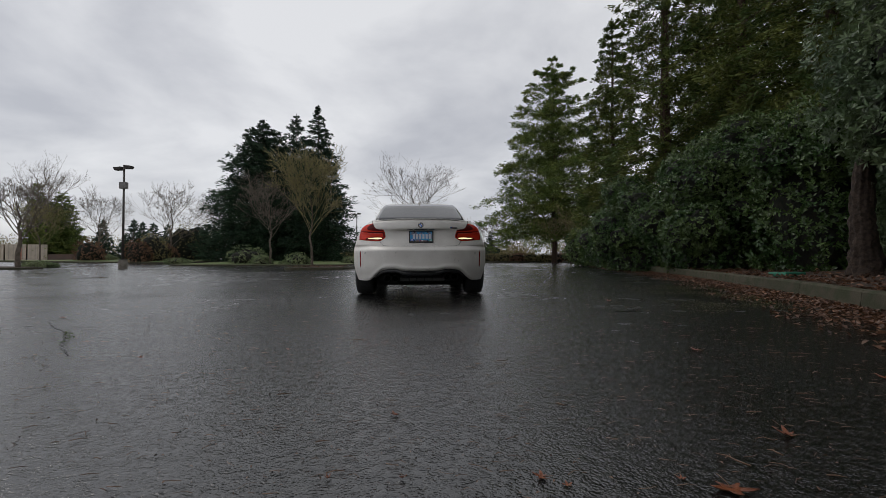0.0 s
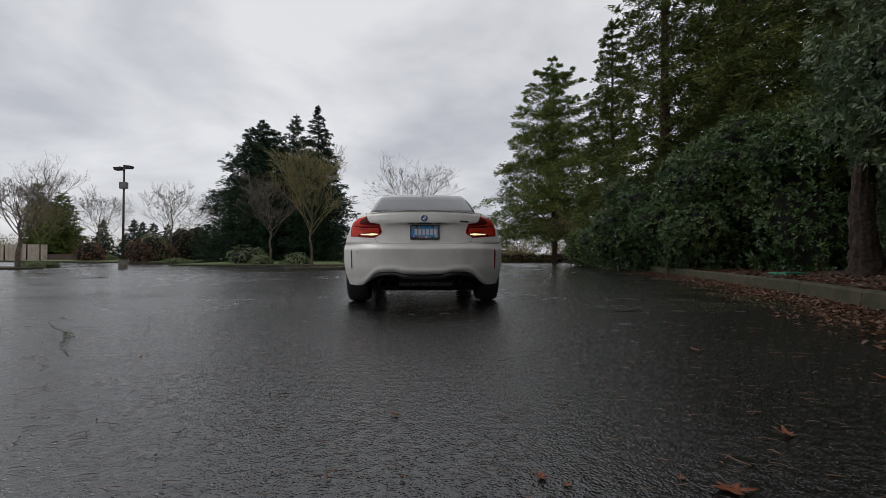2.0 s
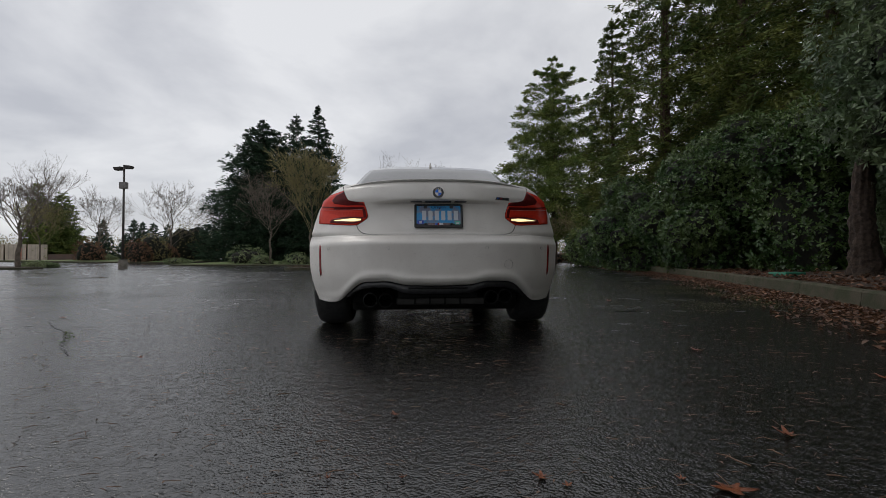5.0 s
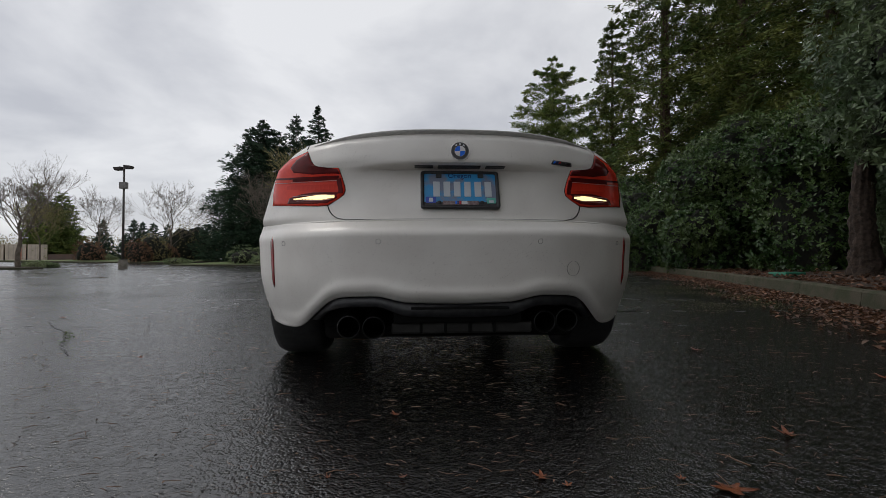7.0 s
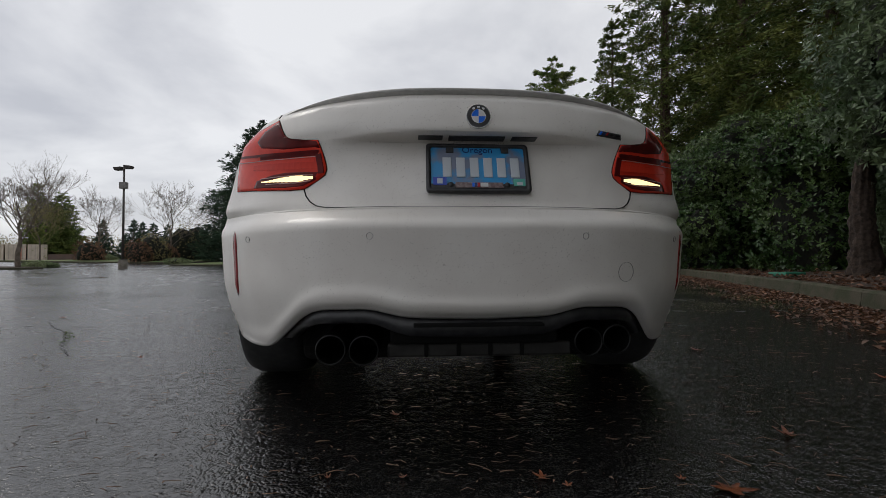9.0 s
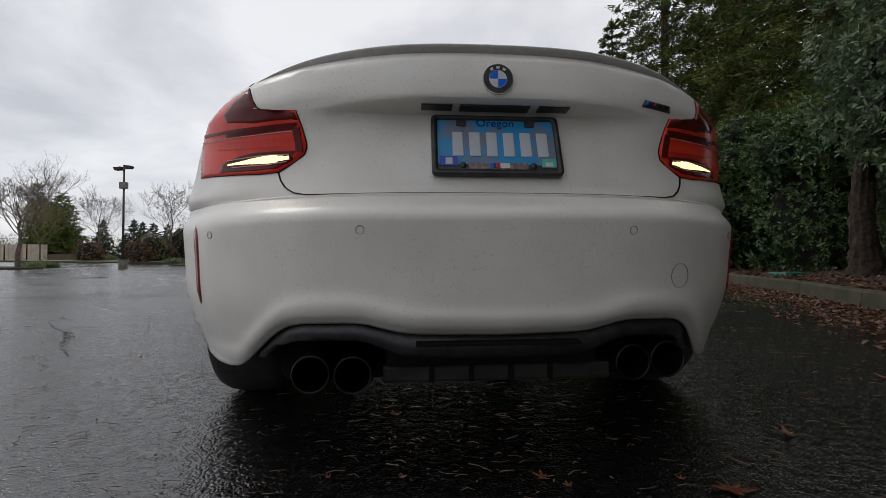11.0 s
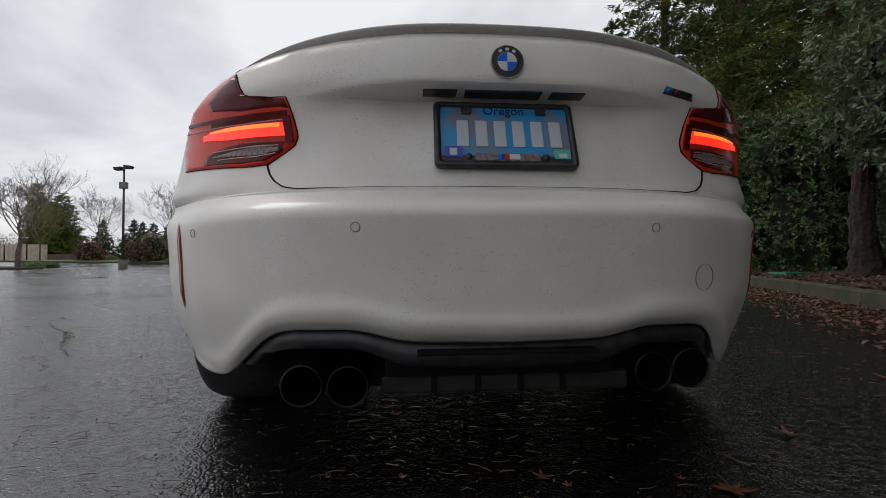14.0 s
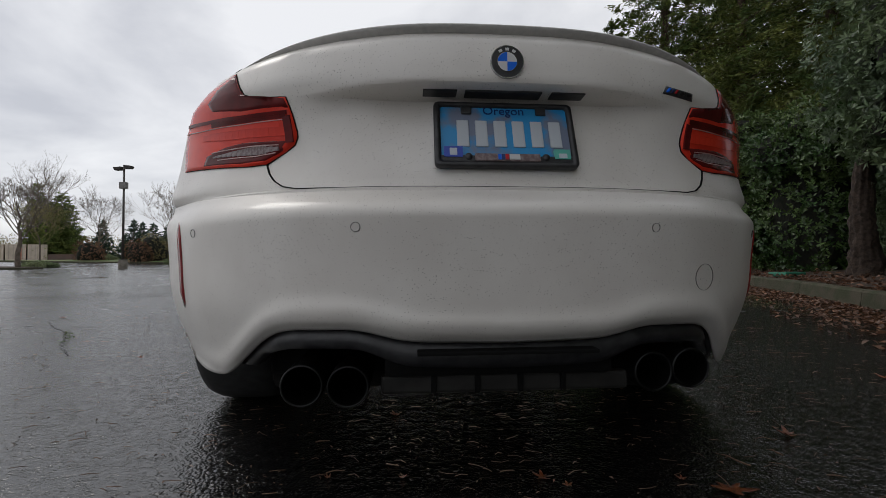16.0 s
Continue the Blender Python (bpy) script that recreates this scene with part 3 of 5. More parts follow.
BRAKE_ON = [(11.6, 15.9)]
REVERSE_ON = [(-1.0, 12.83)]
for s in (-1, 1):
    lamp = fan(mirror(LAMP, s), 0.007, 0.02, "tail_lamp", M["lens_red"], car, "glossy red tail lamp with darker smoked bands", 10)
    fan(mirror([(.628, .987), (.612, .950), (.595, .925), (.568, .911), (.486, .898), (.476, .878), (.60, .884), (.70, .905), (.72, .93), (.69, .965)], s), 0.0085, 0.004, "smoked_lens", M["lens_dark"],
        lamp, "smoked dark red upper lens")
    ribbon(mirror([(.478, .868), (.59, .872), (.72, .884), (.80, .896)], s), 0.004, 0.0092, "divider", M["lens_dark"], lamp)
    ribbon(mirror([(.474, .80), (.475, .82), (.482, .86)], s), 0.009, 0.0092, "inner_edge", M["lens_dark"], lamp)
    fan(mirror([(.475, .806), (.492, .783), (.535, .762), (.60, .762), (.74, .776), (.73, .800), (.66, .812), (.60, .815)], s), 0.0085, 0.004, "lower_lens", M["lens_dark"], lamp, "smoked grey lower lens")
    ribbon(mirror([(.480, .853), (.60, .857), (.74, .868), (.81, .878)], s), 0.0008, 0.0090, "pale_line", M["lens_pale"], lamp, "thin pale line across the lens")
    ribbon(mirror([(.482, .861), (.60, .865), (.70, .873)], s), 0.0052, 0.0084, "smoked_band", M["lens_dark"], lamp)
    ribbon(mirror([(.500, .797), (.560, .801), (.70, .804)], s), 0.0011, 0.0098, "clear_strip", M["lens_pale"], lamp)
    ribbon(mirror([(.508, .780), (.560, .776), (.68, .783)], s), 0.0011, 0.0098, "clear_strip", M["lens_pale"], lamp)
    for k in range(12):
        q0, q1 = k / 12, (k + 1) / 12
        fade = 1 - 0.55 * smoothstep(0.55, 1.0, q0)
        light_bar("brake_strip", .497 + .21 * q0, .843 + .013 * q0, .497 + .21 * q1, .843 + .013 * q1, 0.0095 * fade, s, M["brake_hot"], M["lens_red"], lamp, BRAKE_ON, "row of glowing orange-red brake diodes", 0.0092)
        light_bar("brake_glow", .484 + .25 * q0, .833 + .014 * q0, .484 + .25 * q1, .833 + .014 * q1, 0.030 * fade, s, M["brake"], M["lens_red"], lamp, BRAKE_ON, "glowing red brake light")
        th = 0.009 + 0.011 * smoothstep(0.0, 0.22, q0) - 0.0165 * smoothstep(0.2, 1.0, q0)
        light_bar("reversing_light", .500 + .195 * q0, .789 + .003 * q0, .500 + .195 * q1, .789 + .003 * q1, th, s, M["reverse"], M["lens_grey"], lamp, REVERSE_ON, "warm white reversing light", 0.0102)
    ribbon(mirror(LAMP, s), 0.0014, 0.0030, "lamp_gasket", M["seam"], lamp, "", True)
    fan(mirror([(.812, .402), (.818, .42), (.820, .61), (.808, .632), (.800, .615), (.802, .42)], s), 0.004, 0.01, "side_reflector", M["reflector"], car, "upright red reflector in the bumper", 4)
    for x, z in ((.313, .598), (.736, .598)):
        ring = [(s * x + 0.0094 * math.cos(a), z + 0.0094 * math.sin(a)) for a in np.linspace(0, 2 * math.pi, 24, endpoint=False)]
        ribbon(ring, 0.0004, 0.0010, "parking_sensor", M["seam"], car, "", True, 0.004)
    # lid edge beside the lamp, over the shoulder
    ribbon(mirror([(.633, .992), (.638, 1.01), (.640, 1.03)], s), 0.0025, 0.002, "lid_gap", M["seam"], car)
SEAM = [(-.533, .753), (-.524, .730), (-.509, .711), (-.486, .696), (-.452, .689), (-.353, .687), (0, .687), (.353, .687), (.452, .689), (.486, .696), (.509, .711), (.524, .730), (.533, .753)]
ribbon(SEAM, 0.0013, 0.003, "lid_gap", M["seam"], car, "", False, 0.014)
ribbon([(.466 + 0.030 * math.cos(a), .490 + 0.030 * math.sin(a)) for a in np.linspace(0, 2 * math.pi, 36, endpoint=False)], 0.0004, 0.0014, "tow_cover", M["greybox"], car, "", True, 0.004)
# spoiler along the lid's top edge
vs, fs = [], []
cs = list(np.linspace(-0.66, 0.66, 61))
for x in cs:
    e = abs(x) / 0.66
    z = 1.024 + 0.010 * (1 - e ** 2) - 0.018 * e ** 4
    y = rear(x, 1.02)
    t = 0.009 * (1 - 0.75 * smoothstep(0.55, 1.0, e))
    vs += [(x, y - 0.003, z + 0.003), (x, y - 0.007, z + 0.003 + t * 0.5), (x, y - 0.003, z + 0.003 + t), (x, y + 0.010, z + 0.002 + t * 0.9), (x, y + 0.13, z + 0.002), (x, y + 0.13, z - 0.02), (x, y + 0.006, z - 0.004)]
for i in range(len(cs) - 1):
    for k in range(7):
        q = (k + 1) % 7
        fs.append((i * 7 + k, (i + 1) * 7 + k, (i + 1) * 7 + q, i * 7 + q))
fs += [tuple(range(7)), tuple((len(cs) - 1) * 7 + k for k in range(7))]
raw("spoiler", vs, fs, M["lipgrey"], car, "thin grey lip spoiler", True)
# lid skin up to the spoiler
for x0, x1, name in ((-0.175, -0.100, "plate_lamp"), (-0.082, 0.090, "lid_handle"), (0.112, 0.190, "plate_lamp")):
    bm = box_bm(x0, -0.026, 0.8980, x1, 0.006, 0.906, 0.0012)
    for v in bm.verts:
        v.co.z -= 0.123 * (v.co.y + 0.010) - 0.001 * (abs(x0 + x1) > 0.1)
    part(name, bm, M["black"], car, "dark recess under the lid edge")
# number plate in its black frame, leaning with the lid
plate_m = Matrix.Translation((0.007, -0.0165, 0.806)) @ Matrix.Rotation(radians(-19.5), 4, "X")


def on_plate(name, x0, z0, x1, z1, y0, y1, material, parent, label="", bevel=0.0):
    bm = box_bm(x0, y0, z0, x1, y1, z1, bevel)
    bmesh.ops.transform(bm, matrix=plate_m, verts=bm.verts)
    return part(name, bm, material, parent, label)


plate = on_plate("number_plate", -0.150, -0.077, 0.150, 0.077, -0.004, 0.004, M["plate_blue"], car, "blue number plate with pale raised characters")
bm = bmesh.new()


def rounded(hw, hz, r, n=6):
    pts = []
    for cx, cz, a0 in ((hw - r, hz - r, 0), (-hw + r, hz - r, 90), (-hw + r, -hz + r, 180), (hw - r, -hz + r, 270)):
        pts += [(cx + r * math.cos(radians(a0 + 90 * k / n)), cz + r * math.sin(radians(a0 + 90 * k / n))) for k in range(n + 1)]
    return pts


o, i_ = rounded(.158, .083, .012), rounded(.144, .071, .006)
rings = [[(x, 0.004, z) for x, z in o], [(x, -0.008, z) for x, z in o], [(x * 0.985, -0.011, z * 0.97) for x, z in o], [(x, -0.010, z) for x, z in i_], [(x, 0.0, z) for x, z in i_]]
bv = [[bm.verts.new(plate_m @ Vector(p)) for p in r] for r in rings]
for a, b in zip(bv, bv[1:]):
    for k in range(len(a)):
        bm.faces.new((a[k], a[(k + 1) % len(a)], b[(k + 1) % len(a)], b[k]))
part("plate_frame", bm, M["black"], plate, "black plastic plate surround", True)
for k in range(6):
    x = -0.108 + k * 0.0415
    on_plate("character_bar", x, -0.032, x + 0.027, 0.036, -0.0065, -0.003, M["plate_letter"], plate, "", 0.002)
words = bpy.data.curves.new("words", "FONT")
words.body, words.size, words.extrude, words.align_x = "Oregon", 0.030, 0.0006, "CENTER"
word_ob = bpy.data.objects.new("words", words)
word_me = bpy.data.meshes.new_from_object(word_ob)
word_me.transform(plate_m @ Matrix.Translation((0.0, -0.0052, 0.053)) @ Matrix.Rotation(radians(90), 4, "X"))
put("lettering", word_me, M["navy"], plate, "dark blue state name")
bpy.data.objects.remove(word_ob)
on_plate("frame_foot", -0.150, -0.074, 0.150, -0.056, -0.010, -0.002, M["black"], plate, "", 0.003)
on_plate("frame_inlay", -0.072, -0.071, 0.072, -0.052, -0.0125, -0.004, M["lens_grey"], plate, "", 0.003)
on_plate("sticker", -0.138, -0.062, -0.098, -0.036, -0.0118, -0.004, M["blue_sticker"], plate, "blue month sticker")
on_plate("sticker_bar", -0.126, -0.058, -0.110, -0.041, -0.0128, -0.006, M["plate_letter"], plate)
on_plate("sticker", 0.104, -0.064, 0.139, -0.040, -0.0118, -0.004, M["green_sticker"], plate, "green year sticker")
on_plate("sticker_bar", 0.113, -0.062, 0.131, -0.051, -0.0128, -0.006, M["plate_letter"], plate)
for k, mname in enumerate(("blue", "navy", "red")):
    on_plate("inlay_stripe", -0.022 + 0.008 * k, -0.068, -0.015 + 0.008 * k, -0.055, -0.0138, -0.006, M[mname], plate)
on_plate("inlay_bar", 0.003, -0.068, 0.026, -0.055, -0.0138, -0.006, M["white"], plate)
for x in (-.085, .085):
    bm = bmesh.new()
    bmesh.ops.create_uvsphere(bm, u_segments=12, v_segments=6, radius=0.009, matrix=plate_m @ Matrix.Translation((x, -0.009, -0.060)) @ Matrix.Diagonal((1, 0.6, 1, 1)))
    part("screw_cap", bm, M["black"], plate, "", True)
    on_plate("frame_tab", x - 0.012, 0.052, x + 0.012, 0.074, -0.0095, -0.003, M["black"], plate, "", 0.003)
# round badge: chrome rim, black ring, blue and white quarters
badge_m = Matrix.Translation((0.003, -0.0575, 0.953)) @ Matrix.Rotation(radians(90 - 3), 4, "X")


def disc(name, r0, r1, h0, h1, material, parent, a0=0, a1=360, label=""):
    bm = bmesh.new()
    n = max(6, int((a1 - a0) / 8))
    full = a1 - a0 >= 360
    angles = [radians(a0 + (a1 - a0) * k / n) for k in range(n if full else n + 1)]
    loops = []
    for a in angles:
        loops.append([bm.verts.new(badge_m @ Vector((r * math.cos(a), r * math.sin(a), h))) for r, h in ((r0, h0), (r1, h0), (r1, h1), (r0, h1))])
    for k in range(len(loops) if full else len(loops) - 1):
        a, b = loops[k], loops[(k + 1) % len(loops)]
        for q in range(4):
            bm.faces.new((a[q], b[q], b[(q + 1) % 4], a[(q + 1) % 4]))
    return part(name, bm, material, parent, label)


badge = disc("badge", 0.0005, 0.0355, -0.012, 0.003, M["black"], car, label="round black badge with blue and white quarters")
disc("rim", 0.0346, 0.0362, -0.004, 0.0042, M["chrome"], badge)
disc("inner_ring", 0.0207, 0.0216, 0.0, 0.0045, M["chrome"], badge)
for k in range(4):
    disc("quarter", 0.0004, 0.0207, 0.0, 0.0042, M["white"] if k % 2 == 0 else M["blue"], badge, 90 * k, 90 * k + 90)
for a in (58, 90, 122):
    disc("badge_bar", 0.025, 0.0305, 0.0, 0.0042, M["white"], badge, a - 8, a + 8)
# small lettered badge by the lamp, as plain shapes
plaque = fan([(.384, .917), (.392, .934), (.482, .932), (.484, .915)], 0.005, 0.01, "model_badge", M["black"], car, "small black badge with blue and red stripes", 4)
for k, mname in enumerate(("blue", "navy", "red")):
    x = .394 + k * .012
    fan([(x - .004, .920), (x + .004, .931), (x + .013, .931), (x + .005, .920)], 0.007, 0.004, "stripe", M[mname], plaque, "", 2)
fan([(.432, .920), (.436, .930), (.452, .930), (.452, .920)], 0.007, 0.004, "stripe", M["rim"], plaque, "", 2)
fan([(.457, .920), (.457, .930), (.478, .930), (.478, .920)], 0.007, 0.004, "stripe", M["rim"], plaque, "", 2)


# black diffuser frame under the bumper
def diffuser():
    xs = list(np.linspace(-0.625, 0.625, 87))
    vs, fs = [], []
    for x in xs:
        e = edge_z(x)
        slope = smoothstep(0.50, 0.60, abs(x))
        dx = math.copysign(0.035 * slope, -x)
        low = e - (0.042 * (1 - slope * 0.8)) - 0.012 * smoothstep(0.32, 0.2, abs(x))
        y = rear(x, max(0.26, e - 0.01)) + 0.014 + 0.012 * slope
        vs += [(x, y + 0.018, e + 0.006), (x, y + 0.006, e - 0.003), (x + dx * .5, y - 0.004, (e + low) / 2), (x + dx, y + 0.006, low), (x + dx, y + 0.06, low - 0.004), (x, y + 0.08, e)]
    for i in range(len(xs) - 1):
        for k in range(6):
            q = (k + 1) % 6
            fs.append((i * 6 + k, (i + 1) * 6 + k, (i + 1) * 6 + q, i * 6 + q))
    raw("diffuser", vs, fs, M["black"], car, "black plastic diffuser surround", True)
    # slot above the middle bar
    part("diffuser_slot", box_bm(-0.19, -0.086, 0.337, 0.19, -0.05, 0.345, 0.002), M["seam"], car)
    # back wall, floor pan and lower plate; the wall's near-black paints the hollow's shade
    part("underbody", box_bm(-0.60, 0.33, 0.155, 0.60, 4.0, 0.46, 0.03), M["under"], car, "near-black underbody with its deep shade in the colour")
    # sills added to keep side light off the ground under the car
    for q in (-1, 1):
        part("sill", box_bm(min(q * 0.58, q * 0.86), 1.24, 0.15, max(q * 0.58, q * 0.86), 3.14, 0.40, 0.02), M["black"], car, "black plastic sill added to block light under the car")
    part("shade_wall", box_bm(-0.58, 0.26, 0.22, 0.58, 0.32, 0.50, 0.01), M["seam"], car)
    part("lower_valance", box_bm(-0.27, 0.03, 0.226, 0.31, 0.06, 0.27, 0.008), M["valance"], car, "grey lower valance plate")
    # added dark bar in place of the shade below the diffuser trim
    part("shade_bar", box_bm(-0.26, 0.0, 0.272, 0.26, 0.06, 0.330, 0.012), M["seam"], car)
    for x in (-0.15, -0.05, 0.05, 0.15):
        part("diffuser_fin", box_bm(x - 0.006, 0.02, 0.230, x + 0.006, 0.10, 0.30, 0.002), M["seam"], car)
    for x, z in ((-0.436, 0.262), (-0.338, 0.258), (0.352, 0.274), (0.442, 0.280)):
        bm = bmesh.new()
        n = 28
        prof = [(0.040, 0.30), (0.040, -0.005), (0.043, -0.010), (0.046, -0.005), (0.046, 0.30)]
        loops = [[bm.verts.new((x + r * math.cos(2 * math.pi * k / n), y + 0.0, z + r * math.sin(2 * math.pi * k / n))) for r, y in prof] for k in range(n)]
        for k in range(n):
            a, b = loops[k], loops[(k + 1) % n]
            for q in range(len(prof) - 1):
                bm.faces.new((a[q], b[q], b[q + 1], a[q + 1]))
        part("exhaust_tip", bm, M["tip"], car, "round black chrome exhaust tip", True)
    bm = box_bm(-0.018, 1.31, 1.375, 0.018, 1.48, 1.435, 0.004)
    for v in bm.verts:
        f = (v.co.z - 1.375) / 0.06
        v.co.x *= 1 - 0.75 * f
        v.co.y = 1.32 + (v.co.y - 1.31) * (1 - 0.80 * f)
    part("antenna_fin", bm, M["paint"], car, "slim shark-fin aerial", True)


diffuser()

# ---- vegetation ----
RNG = np.random.default_rng(7)


def unit(a):
    return a / np.maximum(np.linalg.norm(a, axis=-1, keepdims=True), 1e-9)


def leaves(name, centre, along, length, width, material, parent, label="", fold=0.25, normal=None, oval=False):
    """Many small leaves in one mesh: each a blade folded along its midrib."""
    n = len(centre)
    if normal is None:
        normal = RNG.normal(size=(n, 3))
    along = unit(along)
    side = unit(np.cross(along, normal))
    up = np.cross(side, along)
    L, W = np.reshape(length, (-1, 1)), np.reshape(width, (-1, 1))
    a = centre - along * L * 0.5
    b = centre + along * L * 0.5
    if oval:
        p, q = centre - along * L * 0.18, centre + along * L * 0.24
        out, lift = side * W * 0.5, up * W * fold
        v = np.stack([a, p + out * 0.82 + lift, q + out + lift, b, q - out + lift, p - out * 0.82 + lift], 1).reshape(-1, 3)
        k = np.arange(n)[:, None] * 6
        loop = np.concatenate([k + [[0, 1, 2, 3]], k + [[0, 3, 4, 5]]], 1).reshape(-1)
        size = 4
    else:
        mid = centre + along * L * 0.02
        v = np.stack([a, mid + side * W * 0.5 + up * W * fold, b, mid - side * W * 0.5 + up * W * fold], 1).reshape(-1, 3)
        k = np.arange(n)[:, None] * 4
        loop = np.concatenate([k + [[0, 1, 2]], k + [[0, 2, 3]]], 1).reshape(-1)
        size = 3
    me = bpy.data.meshes.new(name)
    me.vertices.add(len(v))
    me.vertices.foreach_set("co", v.astype(np.float32).ravel())
    me.loops.add(len(loop))
    me.loops.foreach_set("vertex_index", loop.astype(np.int32))
    me.polygons.add(len(loop) // size)
    me.polygons.foreach_set("loop_start", np.arange(0, len(loop), size, dtype=np.int32))
    me.update(calc_edges=True)
    return put(name, me, material, parent, label)


def tubes(name, segs, material, parent, label="", sides=4):
    """Many tapered twigs (a, b, ra, rb) in one mesh."""
    a = np.array([s[0] for s in segs])
    b = np.array([s[1] for s in segs])
    ra, rb = np.array([s[2] for s in segs])[:, None], np.array([s[3] for s in segs])[:, None]
    d = unit(b - a)
    ref = np.where(np.abs(d[:, 2:3]) < 0.9, [[0.0, 0.0, 1.0]], [[1.0, 0.0, 0.0]])
    u = unit(np.cross(d, ref))
    w = np.cross(d, u)
    ring = []
    for p, r in ((a, ra), (b, rb)):
        for k in range(sides):
            t = 2 * math.pi * k / sides
            ring.append(p + (u * math.cos(t) + w * math.sin(t)) * r)
    v = np.stack(ring, 1).reshape(-1, 3)
    m = 2 * sides
    base = np.arange(len(segs))[:, None] * m
    quad = [[k, (k + 1) % sides, sides + (k + 1) % sides, sides + k] for k in range(sides)]
    f = np.concatenate([base + [q] for q in quad], 1).reshape(-1)
    me = bpy.data.meshes.new(name)
    me.vertices.add(len(v))
    me.vertices.foreach_set("co", v.astype(np.float32).ravel())
    me.loops.add(len(f))
    me.loops.foreach_set("vertex_index", f.astype(np.int32))
    me.polygons.add(len(f) // 4)
    me.polygons.foreach_set("loop_start", np.arange(0, len(f), 4, dtype=np.int32))
    me.update(calc_edges=True)
    return put(name, me, material, parent, label, True)


def conifer(x, y, h, r, material, label, droop=0.2, bare=0.08, density=1.0, column=0.0, leaf=0.34, lean=0.0, jag=0.25, name="conifer", step=0.028, puff=1.0, point=0.82):
    """A trunk, limbs in whorls and needle sprays along them."""
    t = thing(name, (x, y, ground_z(x, y)), label=label, category="tree")
    n_pts = 9
    tube("trunk", [(lean * k / 8 * h + 0.05 * math.sin(k * 2.1), 0.05 * math.cos(k * 1.7), h * k / (n_pts - 1) * 0.985 - 0.1) for k in range(n_pts)],
         [0.013 * h * (1 - k / (n_pts - 1)) + 0.015 for k in range(n_pts)], M["bark"], t, 8, "rough brown bark")
    limbs, cs, al, ln = [], [], [], []
    z = bare * h
    whorl = 0
    while z < h * 0.985:
        f = (z / h - bare) / (1 - bare)
        reach = r * ((1 - f) ** (point - 0.4 * column)) * (0.55 + 0.45 * min(1, f * 6 + 0.4))
        count = max(4, int(9 * (0.5 + 0.5 * (1 - f))))
        for k in range(count):
            ang = 2 * math.pi * (k + RNG.random()) / count + whorl * 0.7
            ell = reach * (1 - jag + 2 * jag * RNG.random() * (0.6 + 0.4 * RNG.random()))
            zz = z + RNG.normal() * 0.15
            rise = 0.10 + 0.5 * f
            base = np.array([lean * zz, 0, zz])
            dirv = np.array([math.cos(ang), math.sin(ang), 0])
            m = max(2, int(ell / 0.42))
            prev = base
            for j in range(1, m + 1):
                q = j / m
                p = base + dirv * ell * q + np.array([0, 0, ell * (rise * q - droop * (1 + 1.2 * (1 - f)) * q * q)])
                limbs.append((prev, p, 0.010 + 0.006 * ell * (1 - q + 0.1), 0.008 + 0.006 * ell * (1 - q)))
                prev = p
                small = min(1.0, 0.35 + 0.4 * ell)
                num = int((7 + 9 * q) * density * 1.35 * (0.6 + 0.4 * small))
                spread = (0.05 + 0.15 * ell * (1 - abs(q - 0.55))) * puff
                tufts = 2 + int(3 * min(1.0, ell / 2.5))
                side = RNG.normal(size=(tufts, 3)) * [spread, spread, spread * 0.42]
                pick = RNG.integers(0, tufts, num)
                tight = spread * 0.36 + 0.03
                c = p + side[pick] + RNG.normal(size=(num, 3)) * [tight, tight, tight * 0.62] - np.array([0, 0, 0.06])
                cs.append(c)
                out = dirv * 0.7 + side[pick] / (spread * 1.6) + RNG.normal(size=(num, 3)) * 0.42 + [0, 0, 0.16 - droop * 0.7]
                al.append(out)
                ln.append(np.full(num, leaf * (0.45 + 0.55 * small)) * RNG.uniform(0.6, 1.25, num))
        z += max(0.22, h * step) * RNG.uniform(0.8, 1.2)
        whorl += 1
    top = 60
    tip = RNG.random(top) ** 1.5
    cs.append(np.stack([lean * h + RNG.normal(size=top) * 0.16 * tip, RNG.normal(size=top) * 0.16 * tip, h - tip * h * 0.06], 1))
    al.append(RNG.normal(size=(top, 3)) * 0.4 + [0, 0, 1.0])
    ln.append(np.full(top, leaf * 0.5))
    cs, al, ln = np.concatenate(cs), np.concatenate(al), np.concatenate(ln)
    tagged(tubes("branchwork", limbs, M["bark"], t, "dark thin limbs", 3), kind="stuff")
    leaves("crown", cs, al, ln, ln * (0.30 if column > 0.3 else 0.21), material, t, "ragged layers of needle sprays")
    return t


